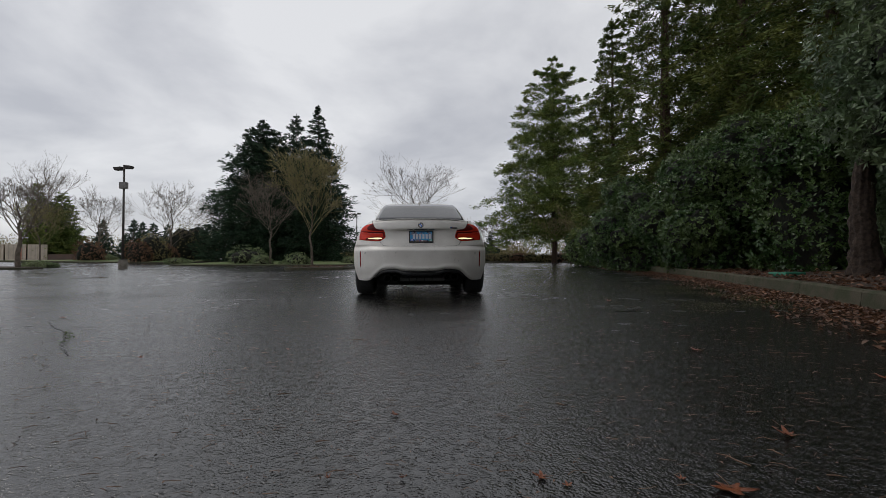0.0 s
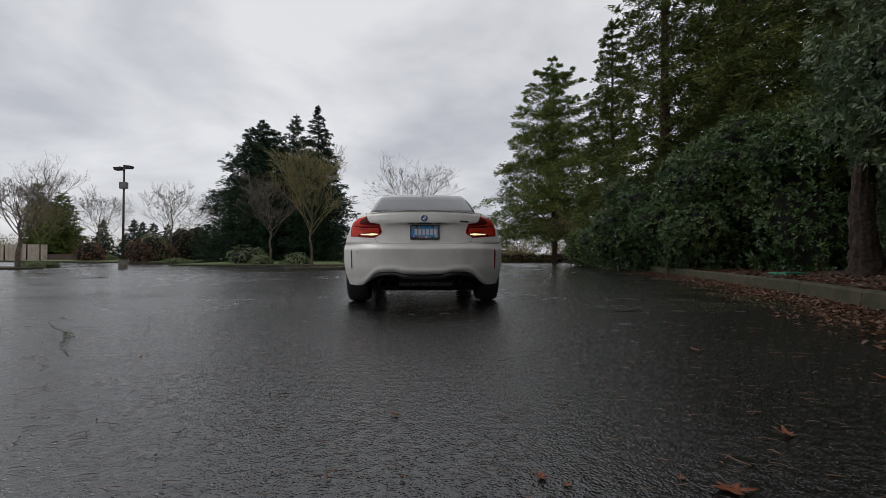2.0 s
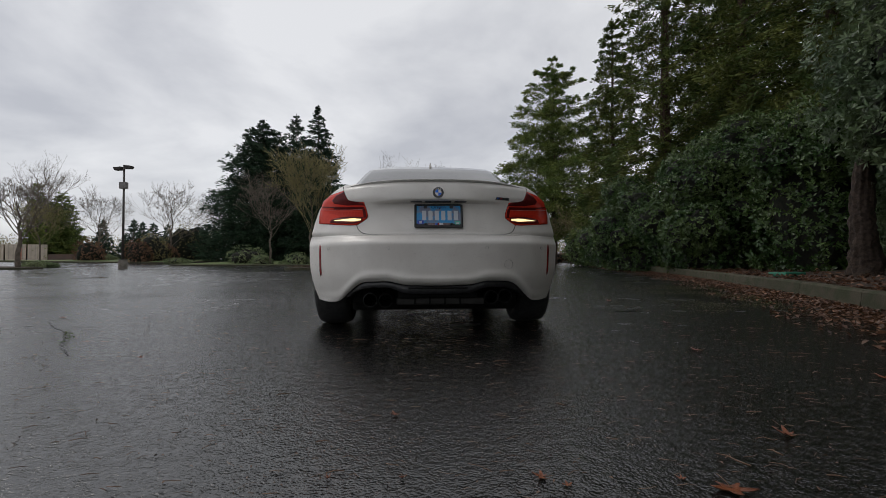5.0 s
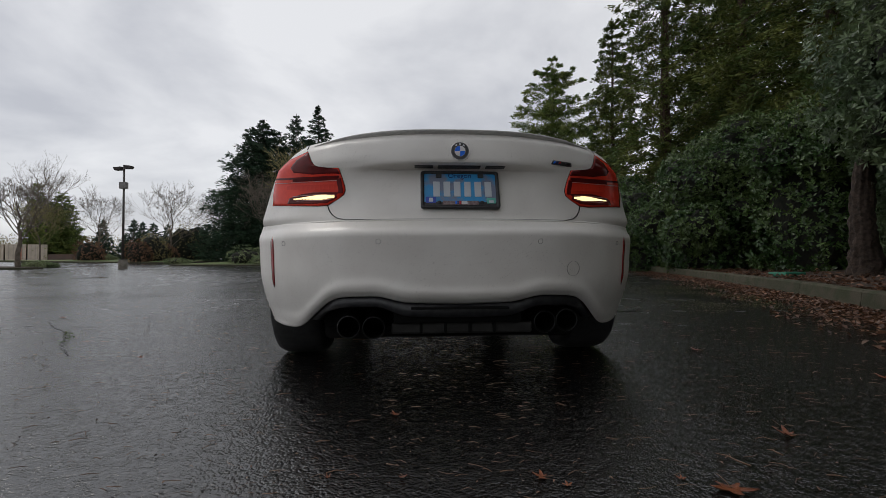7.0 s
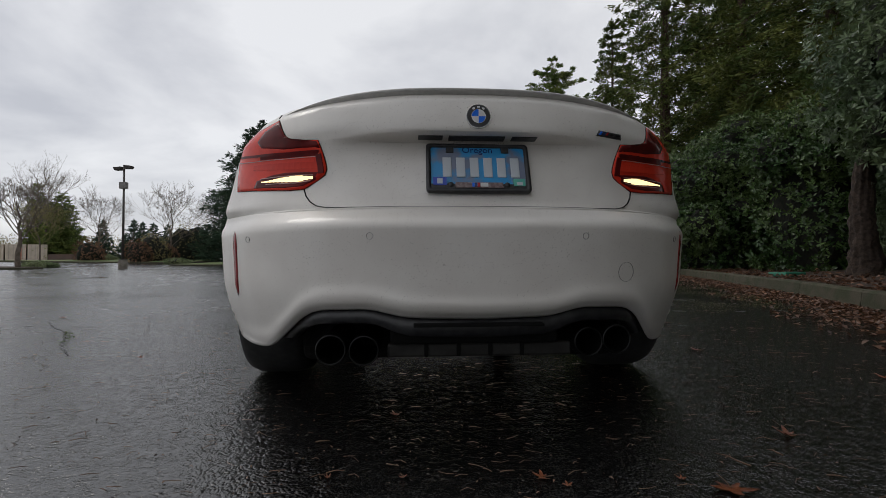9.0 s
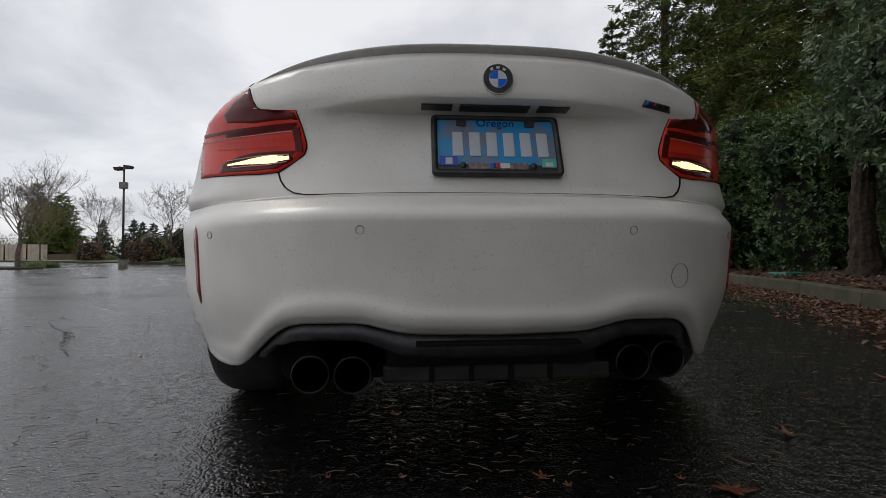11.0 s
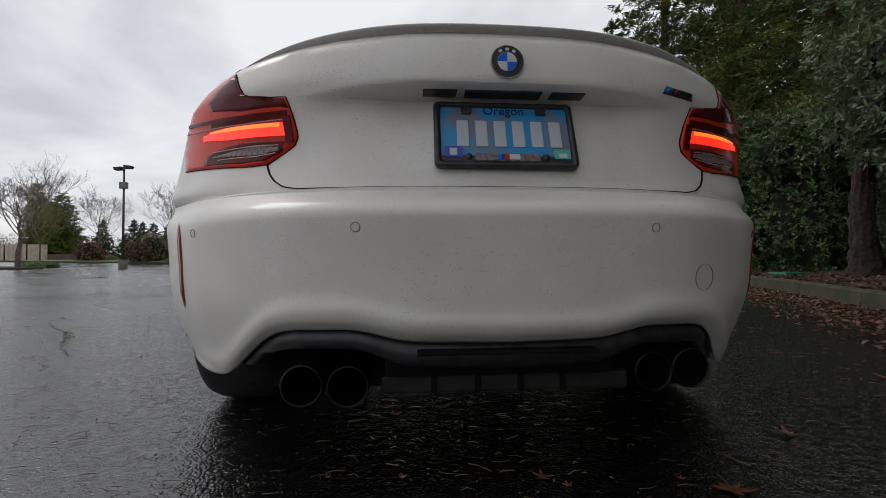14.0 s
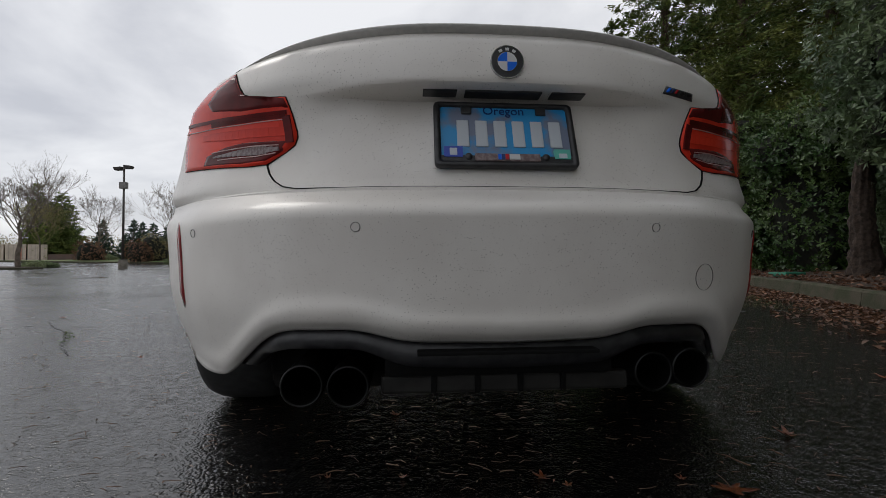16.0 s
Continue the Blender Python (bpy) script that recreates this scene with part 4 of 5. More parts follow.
def bare_tree(x, y, h, spread, material, label, stem=0.25, levels=4, seed=1, radius=None, name="bare_tree", limbs=13):
    """A leafless tree: a leader with limbs that fork into fine rising twigs."""
    rng = np.random.default_rng(seed)
    t = thing(name, (x, y, ground_z(x, y)), label=label, category="tree")
    r0 = radius or 0.012 * h
    segs = []
    lead = [np.array([rng.normal() * 0.012 * h * k / 4, rng.normal() * 0.012 * h * k / 4, -0.1 + h * 0.72 * k / 8]) for k in range(9)]
    tube("trunk", lead, [r0 * (1.2 - 1.05 * k / 8) for k in range(9)], M["stem"], t, 8, "dark grey-brown bark")

    def grow(p, d, length, r, level):
        steps = 3 if level < 3 else 2
        pts = [p]
        for s in range(steps):
            d = unit(d + rng.normal(size=3) * 0.10 + np.array([0, 0, 0.09]))
            q = pts[-1] + d * length / steps
            segs.append((pts[-1], q, max(r * (1 - s / steps * 0.4), 0.008), max(r * (1 - (s + 1) / steps * 0.4), 0.006)))
            pts.append(q)
        if level >= levels:
            return
        for k in range(4 if level < 3 else 3):
            at = pts[-1] if k < 1 else pts[-2] + (pts[-1] - pts[-2]) * rng.random() * (1 if k < 3 else -0.8)
            nd = unit(d + rng.normal(size=3) * np.array([0.55, 0.55, 0.35]))
            grow(at, nd, length * rng.uniform(0.45, 0.72), r * 0.55, level + 1)
    for k in range(limbs):
        f = k / (limbs - 1)
        a = 2.4 * k + rng.normal() * 0.3
        hh = h * (stem + (0.70 - stem) * f)
        base = np.array([np.interp(hh, [q[2] for q in lead], [q[0] for q in lead]), np.interp(hh, [q[2] for q in lead], [q[1] for q in lead]), hh])
        out = spread * (0.80 + 0.45 * math.sin(math.pi * min(1.0, f * 1.1)) ** 0.8 - 0.35 * f)
        rise = min(h - hh, out * 1.25 + 0.1 * h)
        d = np.array([math.cos(a) * out, math.sin(a) * out, rise * 0.6])
        grow(base, unit(d), 0.62 * np.linalg.norm(d), r0 * 0.34 * (1 - 0.5 * f), 1)
    pts = np.array([s[1] for s in segs])
    kz = (h - h * stem) / (pts[:, 2].max() - h * stem)
    kx = spread / np.percentile(np.abs(pts[:, :2]), 99)
    out = []
    for a, b, ra, rb in segs:
        ab = []
        for v in (a, b):
            ab.append(np.array([v[0] * kx, v[1] * kx, h * stem + (v[2] - h * stem) * kz if v[2] > h * stem else v[2]]))
        out.append((ab[0], ab[1], ra, rb))
    tagged(tubes("branchwork", out, material, t, "fine bare twigs", 3), kind="stuff")
    return t


def shrub(name, lobes, material, label, size, count, stems=True, core=0.80, aspect=0.42, category="shrub", gloss_up=0.35, whorl=6, oval=False):
    """Overlapping rounded lobes of real leaves round a dark twiggy core of painted shade."""
    x0, y0 = lobes[0][0], lobes[0][1]
    z0 = ground_z(x0, y0)
    t = thing(name, (x0, y0, z0), label=label, category=category)
    cs, al = [], []
    area = [(l[3] * l[4] + l[3] * l[5] + l[4] * l[5]) for l in lobes]
    for l, ar in zip(lobes, area):
        n = int(count * ar / sum(area) / whorl)
        d = unit(RNG.normal(size=(n, 3)))
        clump = unit(RNG.normal(size=(70, 3)))
        near = np.argmax(d @ clump.T, 1)
        bulge = 0.80 + 0.28 * RNG.random(70)[near]
        rad = bulge * (1 - 0.22 * RNG.random(n) ** 2.0)
        p = d * rad[:, None] * [l[3], l[4], l[5]] + [l[0] - x0, l[1] - y0, l[2]]
        keep = p[:, 2] > 0.03
        cs.append(p[keep])
        al.append((d * 0.6 + clump[near] * 0.35 + RNG.normal(size=(n, 3)) * 0.35 + [0, 0, gloss_up])[keep])
    cs, axis = np.concatenate(cs), unit(np.concatenate(al))
    # each shoot ends in a whorl of leaves that open round its axis
    u = unit(np.cross(axis, RNG.normal(size=axis.shape)))
    w = np.cross(axis, u)
    ps, ds, ns, ls = [], [], [], []
    for k in range(whorl):
        turn = 2 * math.pi * (k / whorl) + RNG.normal(size=(len(cs), 1)) * 0.25
        lean = np.radians(RNG.uniform(32, 92, size=(len(cs), 1)))
        round_ = u * np.cos(turn) + w * np.sin(turn)
        dk = axis * np.cos(lean) + round_ * np.sin(lean)
        ell = size * RNG.uniform(0.65, 1.2, size=(len(cs), 1))
        ps.append(cs + dk * ell * 0.55 + axis * RNG.uniform(-0.25, 0.1, size=(len(cs), 1)) * size)
        ds.append(dk)
        ns.append(axis * np.sin(lean) - round_ * np.cos(lean) + RNG.normal(size=axis.shape) * 0.15)
        ls.append(ell[:, 0])
    ln = np.concatenate(ls)
    leaves("foliage", np.concatenate(ps), np.concatenate(ds), ln, ln * aspect, material, t, "", 0.16, np.concatenate(ns), oval)
    # solid core whose dark colour stands in for shade between the leaves
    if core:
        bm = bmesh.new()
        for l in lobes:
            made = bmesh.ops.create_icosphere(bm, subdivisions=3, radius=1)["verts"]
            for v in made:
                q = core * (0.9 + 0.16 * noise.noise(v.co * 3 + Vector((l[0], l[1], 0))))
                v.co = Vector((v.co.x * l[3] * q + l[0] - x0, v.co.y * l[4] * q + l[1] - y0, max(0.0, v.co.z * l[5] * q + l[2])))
        tagged(part("twig_shade_core", bm, M["core"], t, "dark solid core painted as the shade among inner twigs"), kind="stuff")
    return t


def at_view(u, depth):
    """x of something seen at column u at that depth."""
    return (u - 784) / 790 * depth


# large conifers and laurels behind the kerb
conifer(9.5, 38, 17.6, 6.0, M["cedar"], "tall yellow-green cedar with layered drooping boughs", 0.15, 0.15, 4.6, 0.1, 0.30, 0, 0.26, "conifer", 0.036, 0.75, 0.72)
conifer(9.2, 24, 13.5, 1.9, M["sequoia"], "slender dark conifer with ragged sprays", 0.18, 0.10, 4.6, 0.5, 0.22, 0, 0.30, "conifer", 0.026, 1.15)
OPEN = "tall dark conifer with open sprays behind a laurel hedge"
for tx, ty, th, tr in ((10.3, 20.5, 23.0, 2.6), (12.2, 18.0, 22.0, 2.9), (12.8, 14.5, 21.0, 3.1), (16.0, 16.5, 22.0, 3.6), (14.2, 21.5, 22.0, 3.6)):
    tagged(conifer(tx, ty, th, tr, M["sequoia"], OPEN, 0.30, 0.07, 3.8, 0.5, 0.22, 0, 0.4, "conifer", 0.028, 0.9), group="row of conifers")
# the row goes on unseen beside and behind the camera, added to darken reflections
for tx, ty, th, tr in ((10.8, 3.4, 20.0, 3.2), (8.2, -0.6, 20.0, 3.2), (6.6, -4.6, 20.0, 3.2), (5.4, -9.0, 20.0, 3.2)):
    tagged(conifer(tx, ty, th, tr, M["sequoia"], OPEN, 0.22, 0.03, 1.2, 0.5, 0.50, 0, 0.35), group="row of conifers")


def billows(lobes, count, seed):
    """Smaller rounded lobes that swell out of the hedge's sides and top."""
    rng = np.random.default_rng(seed)
    more = []
    for k in range(count):
        l = lobes[k % len(lobes)]
        a = rng.uniform(math.pi * 0.85, math.pi * 1.75)
        e = rng.uniform(-0.25, 1.2)
        r = rng.uniform(0.45, 0.85)
        more.append((l[0] + math.cos(a) * math.cos(e) * l[3] * 0.88, l[1] + math.sin(a) * math.cos(e) * l[4] * 0.88, max(0.35, l[2] + math.sin(e) * l[5] * 0.88), r, r, r * 0.85))
    return lobes + more


HEDGE = "dense dark green laurel hedge beside the kerb"
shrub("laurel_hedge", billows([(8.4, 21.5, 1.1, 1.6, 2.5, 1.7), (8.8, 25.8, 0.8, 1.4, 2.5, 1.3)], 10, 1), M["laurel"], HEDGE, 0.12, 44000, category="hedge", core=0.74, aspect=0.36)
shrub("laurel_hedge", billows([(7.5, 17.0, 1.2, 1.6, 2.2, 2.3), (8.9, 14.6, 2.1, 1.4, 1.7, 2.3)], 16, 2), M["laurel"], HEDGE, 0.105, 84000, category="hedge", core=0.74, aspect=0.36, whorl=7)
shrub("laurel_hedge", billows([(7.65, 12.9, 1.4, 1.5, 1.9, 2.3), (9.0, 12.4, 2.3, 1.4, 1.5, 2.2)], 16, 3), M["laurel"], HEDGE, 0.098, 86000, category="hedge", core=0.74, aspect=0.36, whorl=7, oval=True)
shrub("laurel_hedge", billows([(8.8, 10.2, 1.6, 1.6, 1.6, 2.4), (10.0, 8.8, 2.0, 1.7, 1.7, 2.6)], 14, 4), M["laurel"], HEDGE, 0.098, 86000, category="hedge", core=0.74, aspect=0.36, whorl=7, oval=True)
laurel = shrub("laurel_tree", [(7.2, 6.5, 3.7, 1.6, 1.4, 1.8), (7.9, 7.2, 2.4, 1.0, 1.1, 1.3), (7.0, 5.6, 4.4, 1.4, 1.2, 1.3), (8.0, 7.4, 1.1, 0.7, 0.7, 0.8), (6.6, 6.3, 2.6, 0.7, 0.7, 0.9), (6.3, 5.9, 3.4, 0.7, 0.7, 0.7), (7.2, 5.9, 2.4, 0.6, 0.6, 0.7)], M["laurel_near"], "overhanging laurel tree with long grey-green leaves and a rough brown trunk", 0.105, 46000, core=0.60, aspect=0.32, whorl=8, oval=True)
stem_line = [(0.12, 1.2, -0.1), (0.09, 1.18, 0.25), (0.04, 1.15, 0.6), (-0.04, 1.1, 0.95), (-0.10, 1.05, 1.3), (-0.15, 0.97, 1.7), (-0.18, 0.9, 2.1), (-0.1, 0.5, 3.2)]
vs, fs = tube_data([Vector(stem_line[i]).lerp(Vector(stem_line[i + 1]), q / 5) for i in range(7) for q in range(5)] + [Vector(stem_line[-1])],
                   [float(np.interp(k, [0, 4, 10, 20, 35], [0.33, 0.24, 0.20, 0.16, 0.10])) for k in range(36)], 40)
furrowed = []
for k, v in enumerate(vs[:36 * 40]):
    ring = sum(vs[(k // 40) * 40:(k // 40) * 40 + 40], Vector()) / 40
    d = v - ring
    ridge = 0.06 * math.sin(k % 40 / 40 * 2 * math.pi * 11 + 4 * noise.noise(v * 2.2)) + 0.26 * noise.noise(v * 7) + 0.12 * noise.noise(v * 17)
    furrowed.append(ring + d * (1 + ridge))
raw("trunk", furrowed, fs, M["bark_dark"], laurel, "rough furrowed brown bark", True)

# spruces and bare trees across the car park
conifer(at_view(466, 50), 50, 15.9, 7.0, M["spruce"], "broad dark green spruce with tiered boughs", 0.12, 0.03, 2.3, 0.0, 0.42, 0, 0.22, "spruce", 0.020, 1.05, 0.80)
conifer(at_view(524, 52), 52, 17.2, 4.6, M["spruce"], "tall dark green spruce with tiered boughs", 0.12, 0.03, 2.2, 0.0, 0.40, 0, 0.28, "spruce", 0.020, 1.1, 0.85)
conifer(at_view(563, 48), 48, 17.0, 4.4, M["spruce"], "tall pointed dark green spruce with tiered boughs", 0.12, 0.03, 2.2, 0.0, 0.38, 0, 0.28, "spruce", 0.020, 1.1, 0.90)
bare_tree(at_view(552, 24), 24, 6.9, 2.0, M["moss_twig"], "mossy bare tree on a kerbed island", 0.26, 5, 3, 0.065, "bare_tree", 22)
bare_tree(at_view(478, 36), 36, 7.6, 3.0, M["twig"], "leafless tree with pale branches before dark spruces", 0.28, 5, 5)
bare_tree(at_view(730, 46), 46, 11.4, 4.9, M["twig"], "wide leafless tree with fine grey twigs", 0.16, 5, 8)
bare_tree(at_view(302, 46), 46, 8.6, 3.2, M["twig"], "leafless tree with fine grey twigs", 0.18, 5, 11)
bare_tree(at_view(378, 52), 52, 7.9, 3.0, M["twig"], "leafless tree with fine grey twigs", 0.18, 5, 13)
bare_tree(at_view(176, 46), 46, 7.7, 3.2, M["twig"], "leafless tree with fine grey twigs", 0.18, 5, 17)
bare_tree(at_view(80, 76), 76, 18.3, 6.0, M["twig"], "tall leafless tree with fine grey twigs", 0.3, 5, 19)
bare_tree(at_view(32, 27), 27, 5.9, 2.0, M["twig"], "small leafless tree on a kerbed island", 0.27, 5, 23, 0.13)
bare_tree(at_view(70, 34), 34, 5.0, 2.0, M["moss_twig"], "small mossy bare tree on a verge", 0.3, 5, 29)
bare_tree(at_view(1010, 34), 34, 4.6, 3.0, M["moss_twig"], "low mossy bare tree beside a cedar", 0.2, 5, 31)
bare_tree(at_view(868, 44), 44, 4.6, 2.4, M["twig"], "low leafless tree with fine grey twigs", 0.2, 5, 33)
conifer(at_view(64, 78), 78, 13.6, 2.4, M["cedar"], "narrow yellow-green cypress behind the containers", 0.05, 0.03, 1.5, 0.8, 0.35, 0, 0.15, "cypress")
conifer(at_view(108, 78), 78, 11.8, 3.6, M["cedar"], "broad green conifer behind the containers", 0.1, 0.03, 1.6, 0.6, 0.4, 0, 0.2)
conifer(at_view(90, 82), 82, 10.6, 3.8, M["spruce"], "broad green conifer behind the containers", 0.1, 0.03, 1.6, 0.6, 0.4, 0, 0.2)
for u, d, h, r in ((181, 58, 5.2, 1.5), (236, 70, 6.4, 1.9), (252, 72, 6.0, 1.8), (271, 70, 5.8, 2.0), (296, 72, 5.6, 1.9), (868, 80, 5.0, 1.8), (220, 84, 4.5, 1.6)):
    tagged(conifer(at_view(u, d), d, h, r, M["spruce"], "small dark conifer far across the car park", 0.1, 0.03, 0.7, 0.0, 0.5), group="far conifers")
for u, d, r, h, m, lab in ((155, 44, 1.3, 2.3, "russet", "russet twiggy shrub on a verge"), (243, 42, 1.1, 2.3, "russet", "russet twiggy shrub on a verge"), (268, 44, 1.5, 3.1, "olive", "olive-brown twiggy shrub on a verge"),
                            (292, 46, 1.2, 2.0, "russet", "russet twiggy shrub on a verge"), (322, 50, 1.9, 4.4, "olive", "olive-brown twiggy shrub on a verge"), (350, 52, 2.1, 4.8, "olive", "olive-brown twiggy shrub on a verge"),
                            (437, 38, 1.8, 1.6, "ivy", "low rounded grey-green shrub on a verge"), (462, 36, 0.8, 0.85, "ivy", "low rounded grey-green shrub on a verge"), (525, 36, 1.0, 1.0, "ivy", "low rounded grey-green shrub on a verge"),
                            (508, 37, 0.6, 0.4, "ivy", "low rounded grey-green shrub on a verge"), (66, 30, 0.9, 0.4, "ivy", "low creeping shrub on a kerbed island"), (312, 40, 1.0, 0.5, "ivy", "low rounded grey-green shrub on a verge"),
                            (180, 46, 1.3, 0.7, "ivy", "low rounded grey-green shrub on a verge"), (620, 40, 0.8, 0.7, "ivy", "low rounded grey-green shrub on a verge")):
    x = at_view(u, d)
    shrub("shrub", [(x, d, h * 0.35, r, r, h * 0.68), (x + r * 0.4, d + 0.3, h * 0.25, r * 0.7, r * 0.7, h * 0.5)], M[m], lab, 0.14, 3500, core=0.75)
for k in range(9):
    u = 845 + k * 24
    d = 43 - k * 0.3
    shrub("low_hedge", [(at_view(u, d), d, 0.35, 1.0, 0.7, 0.55)], M["olive"] if k % 3 else M["russet"], "low clipped brown-green hedge", 0.12, 2200, core=0.8, category="hedge")
# far woods at the edge of the car park
cs, al = [], []
for k in range(120):
    u = RNG.uniform(-120, 1200)
    d = RNG.uniform(85, 120)
    hh = RNG.uniform(2.5, 7.0) * (0.7 if u > 600 else 1)
    n = 420
    p = np.clip(RNG.normal(size=(n, 3)), -1.9, 1.9) * [1.7, 1.7, hh * 0.22] + [at_view(u, d), d, 0.3 + hh * 0.45]
    cs.append(p)
    al.append(RNG.normal(size=(n, 3)) + [0, 0, 0.8])
cs, al = np.concatenate(cs), np.concatenate(al)
cs[:, 2] = np.maximum(cs[:, 2], 0.3)
ln = RNG.uniform(0.3, 0.6, len(cs))
woods = leaves("far_woods", cs, al, ln, ln * 0.4, M["olive"], None)
tagged(woods, "brown and olive winter woods far behind the car park", "woods", kind="stuff")

# ---- kerb, planting bed and litter ----
KERB_LINE = [(-9.0, 0.3), (-4.0, 1.55), (0.0, 2.72), (4.09, 4.05), (6.22, 4.84), (9.0, 5.66), (12.23, 6.52), (20.0, 8.1), (28.0, 9.35), (39.0, 10.4)]


def kerb_x(y):
    return table(KERB_LINE, y)


def bed_z(off, y):
    return 0.165 + 0.10 * smoothstep(0.4, 4.0, off) + 0.02 * math.sin(y * 3.1 + off * 5)


kerb = thing("kerb", (0, 0, 0), label="mossy concrete kerb along a planting bed", kind="structure", category="kerb")
y = -9.0
while y < 38.8:
    step = 1.5 if y < 20 else 3.0
    y1 = min(y + step - 0.008, 38.9)
    vs, fs = [], []
    for yy in np.linspace(y, y1, 4):
        x = kerb_x(yy) + 0.012 * math.sin(yy * 2.3)
        h = 0.195 + 0.004 * math.sin(yy * 5)
        vs += [(x - 0.02, yy, -0.06), (x, yy, 0.02), (x + 0.022, yy, h - 0.022), (x + 0.045, yy, h), (x + 0.15, yy, h), (x + 0.165, yy, h - 0.015), (x + 0.165, yy, -0.06)]
    for i in range(3):
        for k in range(7):
            q = (k + 1) % 7
            fs.append((i * 7 + k, i * 7 + q, (i + 1) * 7 + q, (i + 1) * 7 + k))
    fs += [tuple(range(6, -1, -1)), tuple(21 + k for k in range(7))]
    raw("kerb_stone", vs, fs, M["kerb"], kerb)
    y += step
vs, fs = [], []
by = list(np.linspace(-9, 39, 97))
offs = [0.16, 0.3, 0.5, 0.8, 1.2, 1.7, 2.3, 3.0, 4.5, 7.0, 12.0, 24.0]
for yy in by:
    for o in offs:
        vs.append((kerb_x(yy) + o, yy, bed_z(o, yy) + 0.02 * noise.noise(Vector((o * 2, yy * 2, 0)))))
for i in range(len(by) - 1):
    for k in range(len(offs) - 1):
        a = i * len(offs) + k
        fs.append((a, a + 1, a + 1 + len(offs), a + len(offs)))
bed = tagged(raw("planting_bed", vs, fs, M["mulch"], None, "", True), "dark mulch bed strewn with brown leaves", "planting bed", kind="structure")


def flat_leaves(n, xy, z, size, material, name, label, tilt=0.35, aspect=0.55):
    c = np.concatenate([xy, z[:, None]], 1)
    al = np.concatenate([RNG.normal(size=(n, 2)), RNG.normal(size=(n, 1)) * tilt], 1)
    nm = RNG.normal(size=(n, 3)) * tilt + [0, 0, 1]
    ln = size * RNG.uniform(0.5, 1.2, n)
    ob = leaves(name, c, al, ln, ln * aspect * RNG.uniform(0.7, 1.2, n), material, None, "", 0.30, nm)
    return tagged(ob, label, "leaves", kind="stuff")


n = 20000
yy = np.where(RNG.random(n) < 0.8, 1.2 + 28 * RNG.random(n) ** 1.4, RNG.uniform(-8.5, 3.0, n))
near = RNG.exponential(0.26, n) * (0.7 + 0.5 * np.sin(yy * 1.3) ** 2)
xx = np.array([kerb_x(v) for v in yy]) - 0.02 - near
keep = near < 1.1
flat_leaves(int(keep.sum()), np.stack([xx, yy], 1)[keep], (0.008 + 0.03 * np.exp(-near / 0.16) * RNG.random(n))[keep], 0.060, M["litter"], "leaf_litter", "brown fallen leaves drifted along the kerb")
n = 7000
yy = RNG.uniform(-8.5, 28, n)
off = 0.17 + RNG.exponential(0.8, n)
xx = np.array([kerb_x(v) for v in yy]) + off
zz = np.array([bed_z(o, v) for o, v in zip(off, yy)]) + 0.01 + 0.03 * RNG.random(n)
flat_leaves(n, np.stack([xx, yy], 1), zz, 0.085, M["litter"], "leaf_litter", "brown fallen leaves lying on the mulch bed")
# moss on the wet edge of the asphalt
n = 15000
yy = 4.0 + RNG.gamma(2.0, 1.5, n)
xx = np.array([kerb_x(v) for v in yy]) - 0.15 - RNG.gamma(2.2, 0.42, n)
patch = np.array([noise.noise(Vector((a * 1.7, b * 1.1, 3.0))) for a, b in zip(xx, yy)])
keep = (patch > -0.15 + 0.3 * RNG.random(n)) & (yy < 16)
n, xx, yy = int(keep.sum()), xx[keep], yy[keep]
flat_leaves(n, np.stack([xx, yy], 1), np.full(n, 0.005), 0.017, M["moss"], "moss", "olive moss on the asphalt beside the kerb", 0.15, 0.8)
# thin needles, twigs and crumbs over the asphalt
n = 2600
yy = 0.75 + RNG.gamma(1.6, 2.0, n)
xx = RNG.uniform(-1.05, 1.05, n) * (yy * 1.0 + 0.4)
dens = 0.55 + 0.45 * (xx > 0)
keep = (RNG.random(n) < dens) & (xx < np.array([kerb_x(v) for v in yy]) - 0.05)
xx, yy = xx[keep], yy[keep]
segs = []
for x, y in zip(xx, yy):
    a = RNG.normal() * 0.5
    ell = RNG.uniform(0.012, 0.050)
    d = np.array([math.cos(a), math.sin(a), 0]) * ell / 2
    p = np.array([x, y, 0.005])
    m = p + np.array([-d[1], d[0], 0]) * RNG.normal() * 0.25 + [0, 0, 0.002]
    r = RNG.uniform(0.0006, 0.0014)
    segs += [(p - d, m, r, r), (m, p + d, r, r * 0.7)]
tagged(tubes("fallen_needles", segs, M["needle"], None, "", 3), "thin brown needles and twigs scattered on asphalt", "needles", kind="stuff")
n = 1500
yy = 0.8 + RNG.gamma(1.6, 1.6, n)
xx = RNG.uniform(-0.6, 1.05, n) * (yy + 0.2)
keep = xx < np.array([kerb_x(v) for v in yy]) - 0.05
flat_leaves(int(keep.sum()), np.stack([xx, yy], 1)[keep], np.full(int(keep.sum()), 0.005), 0.010, M["needle"], "crumbs", "pale crumbs and bud scales on wet asphalt", 0.3, 0.5)


n = 900
yy = 0.9 + RNG.gamma(1.7, 1.9, n)
xx = RNG.uniform(-1.05, 0.7, n) * (yy + 0.2)
flat_leaves(n, np.stack([xx, yy], 1), np.full(n, 0.005), 0.009, M["crumb"], "crumbs", "dark crumbs of bark and soil on wet asphalt", 0.6, 0.7)


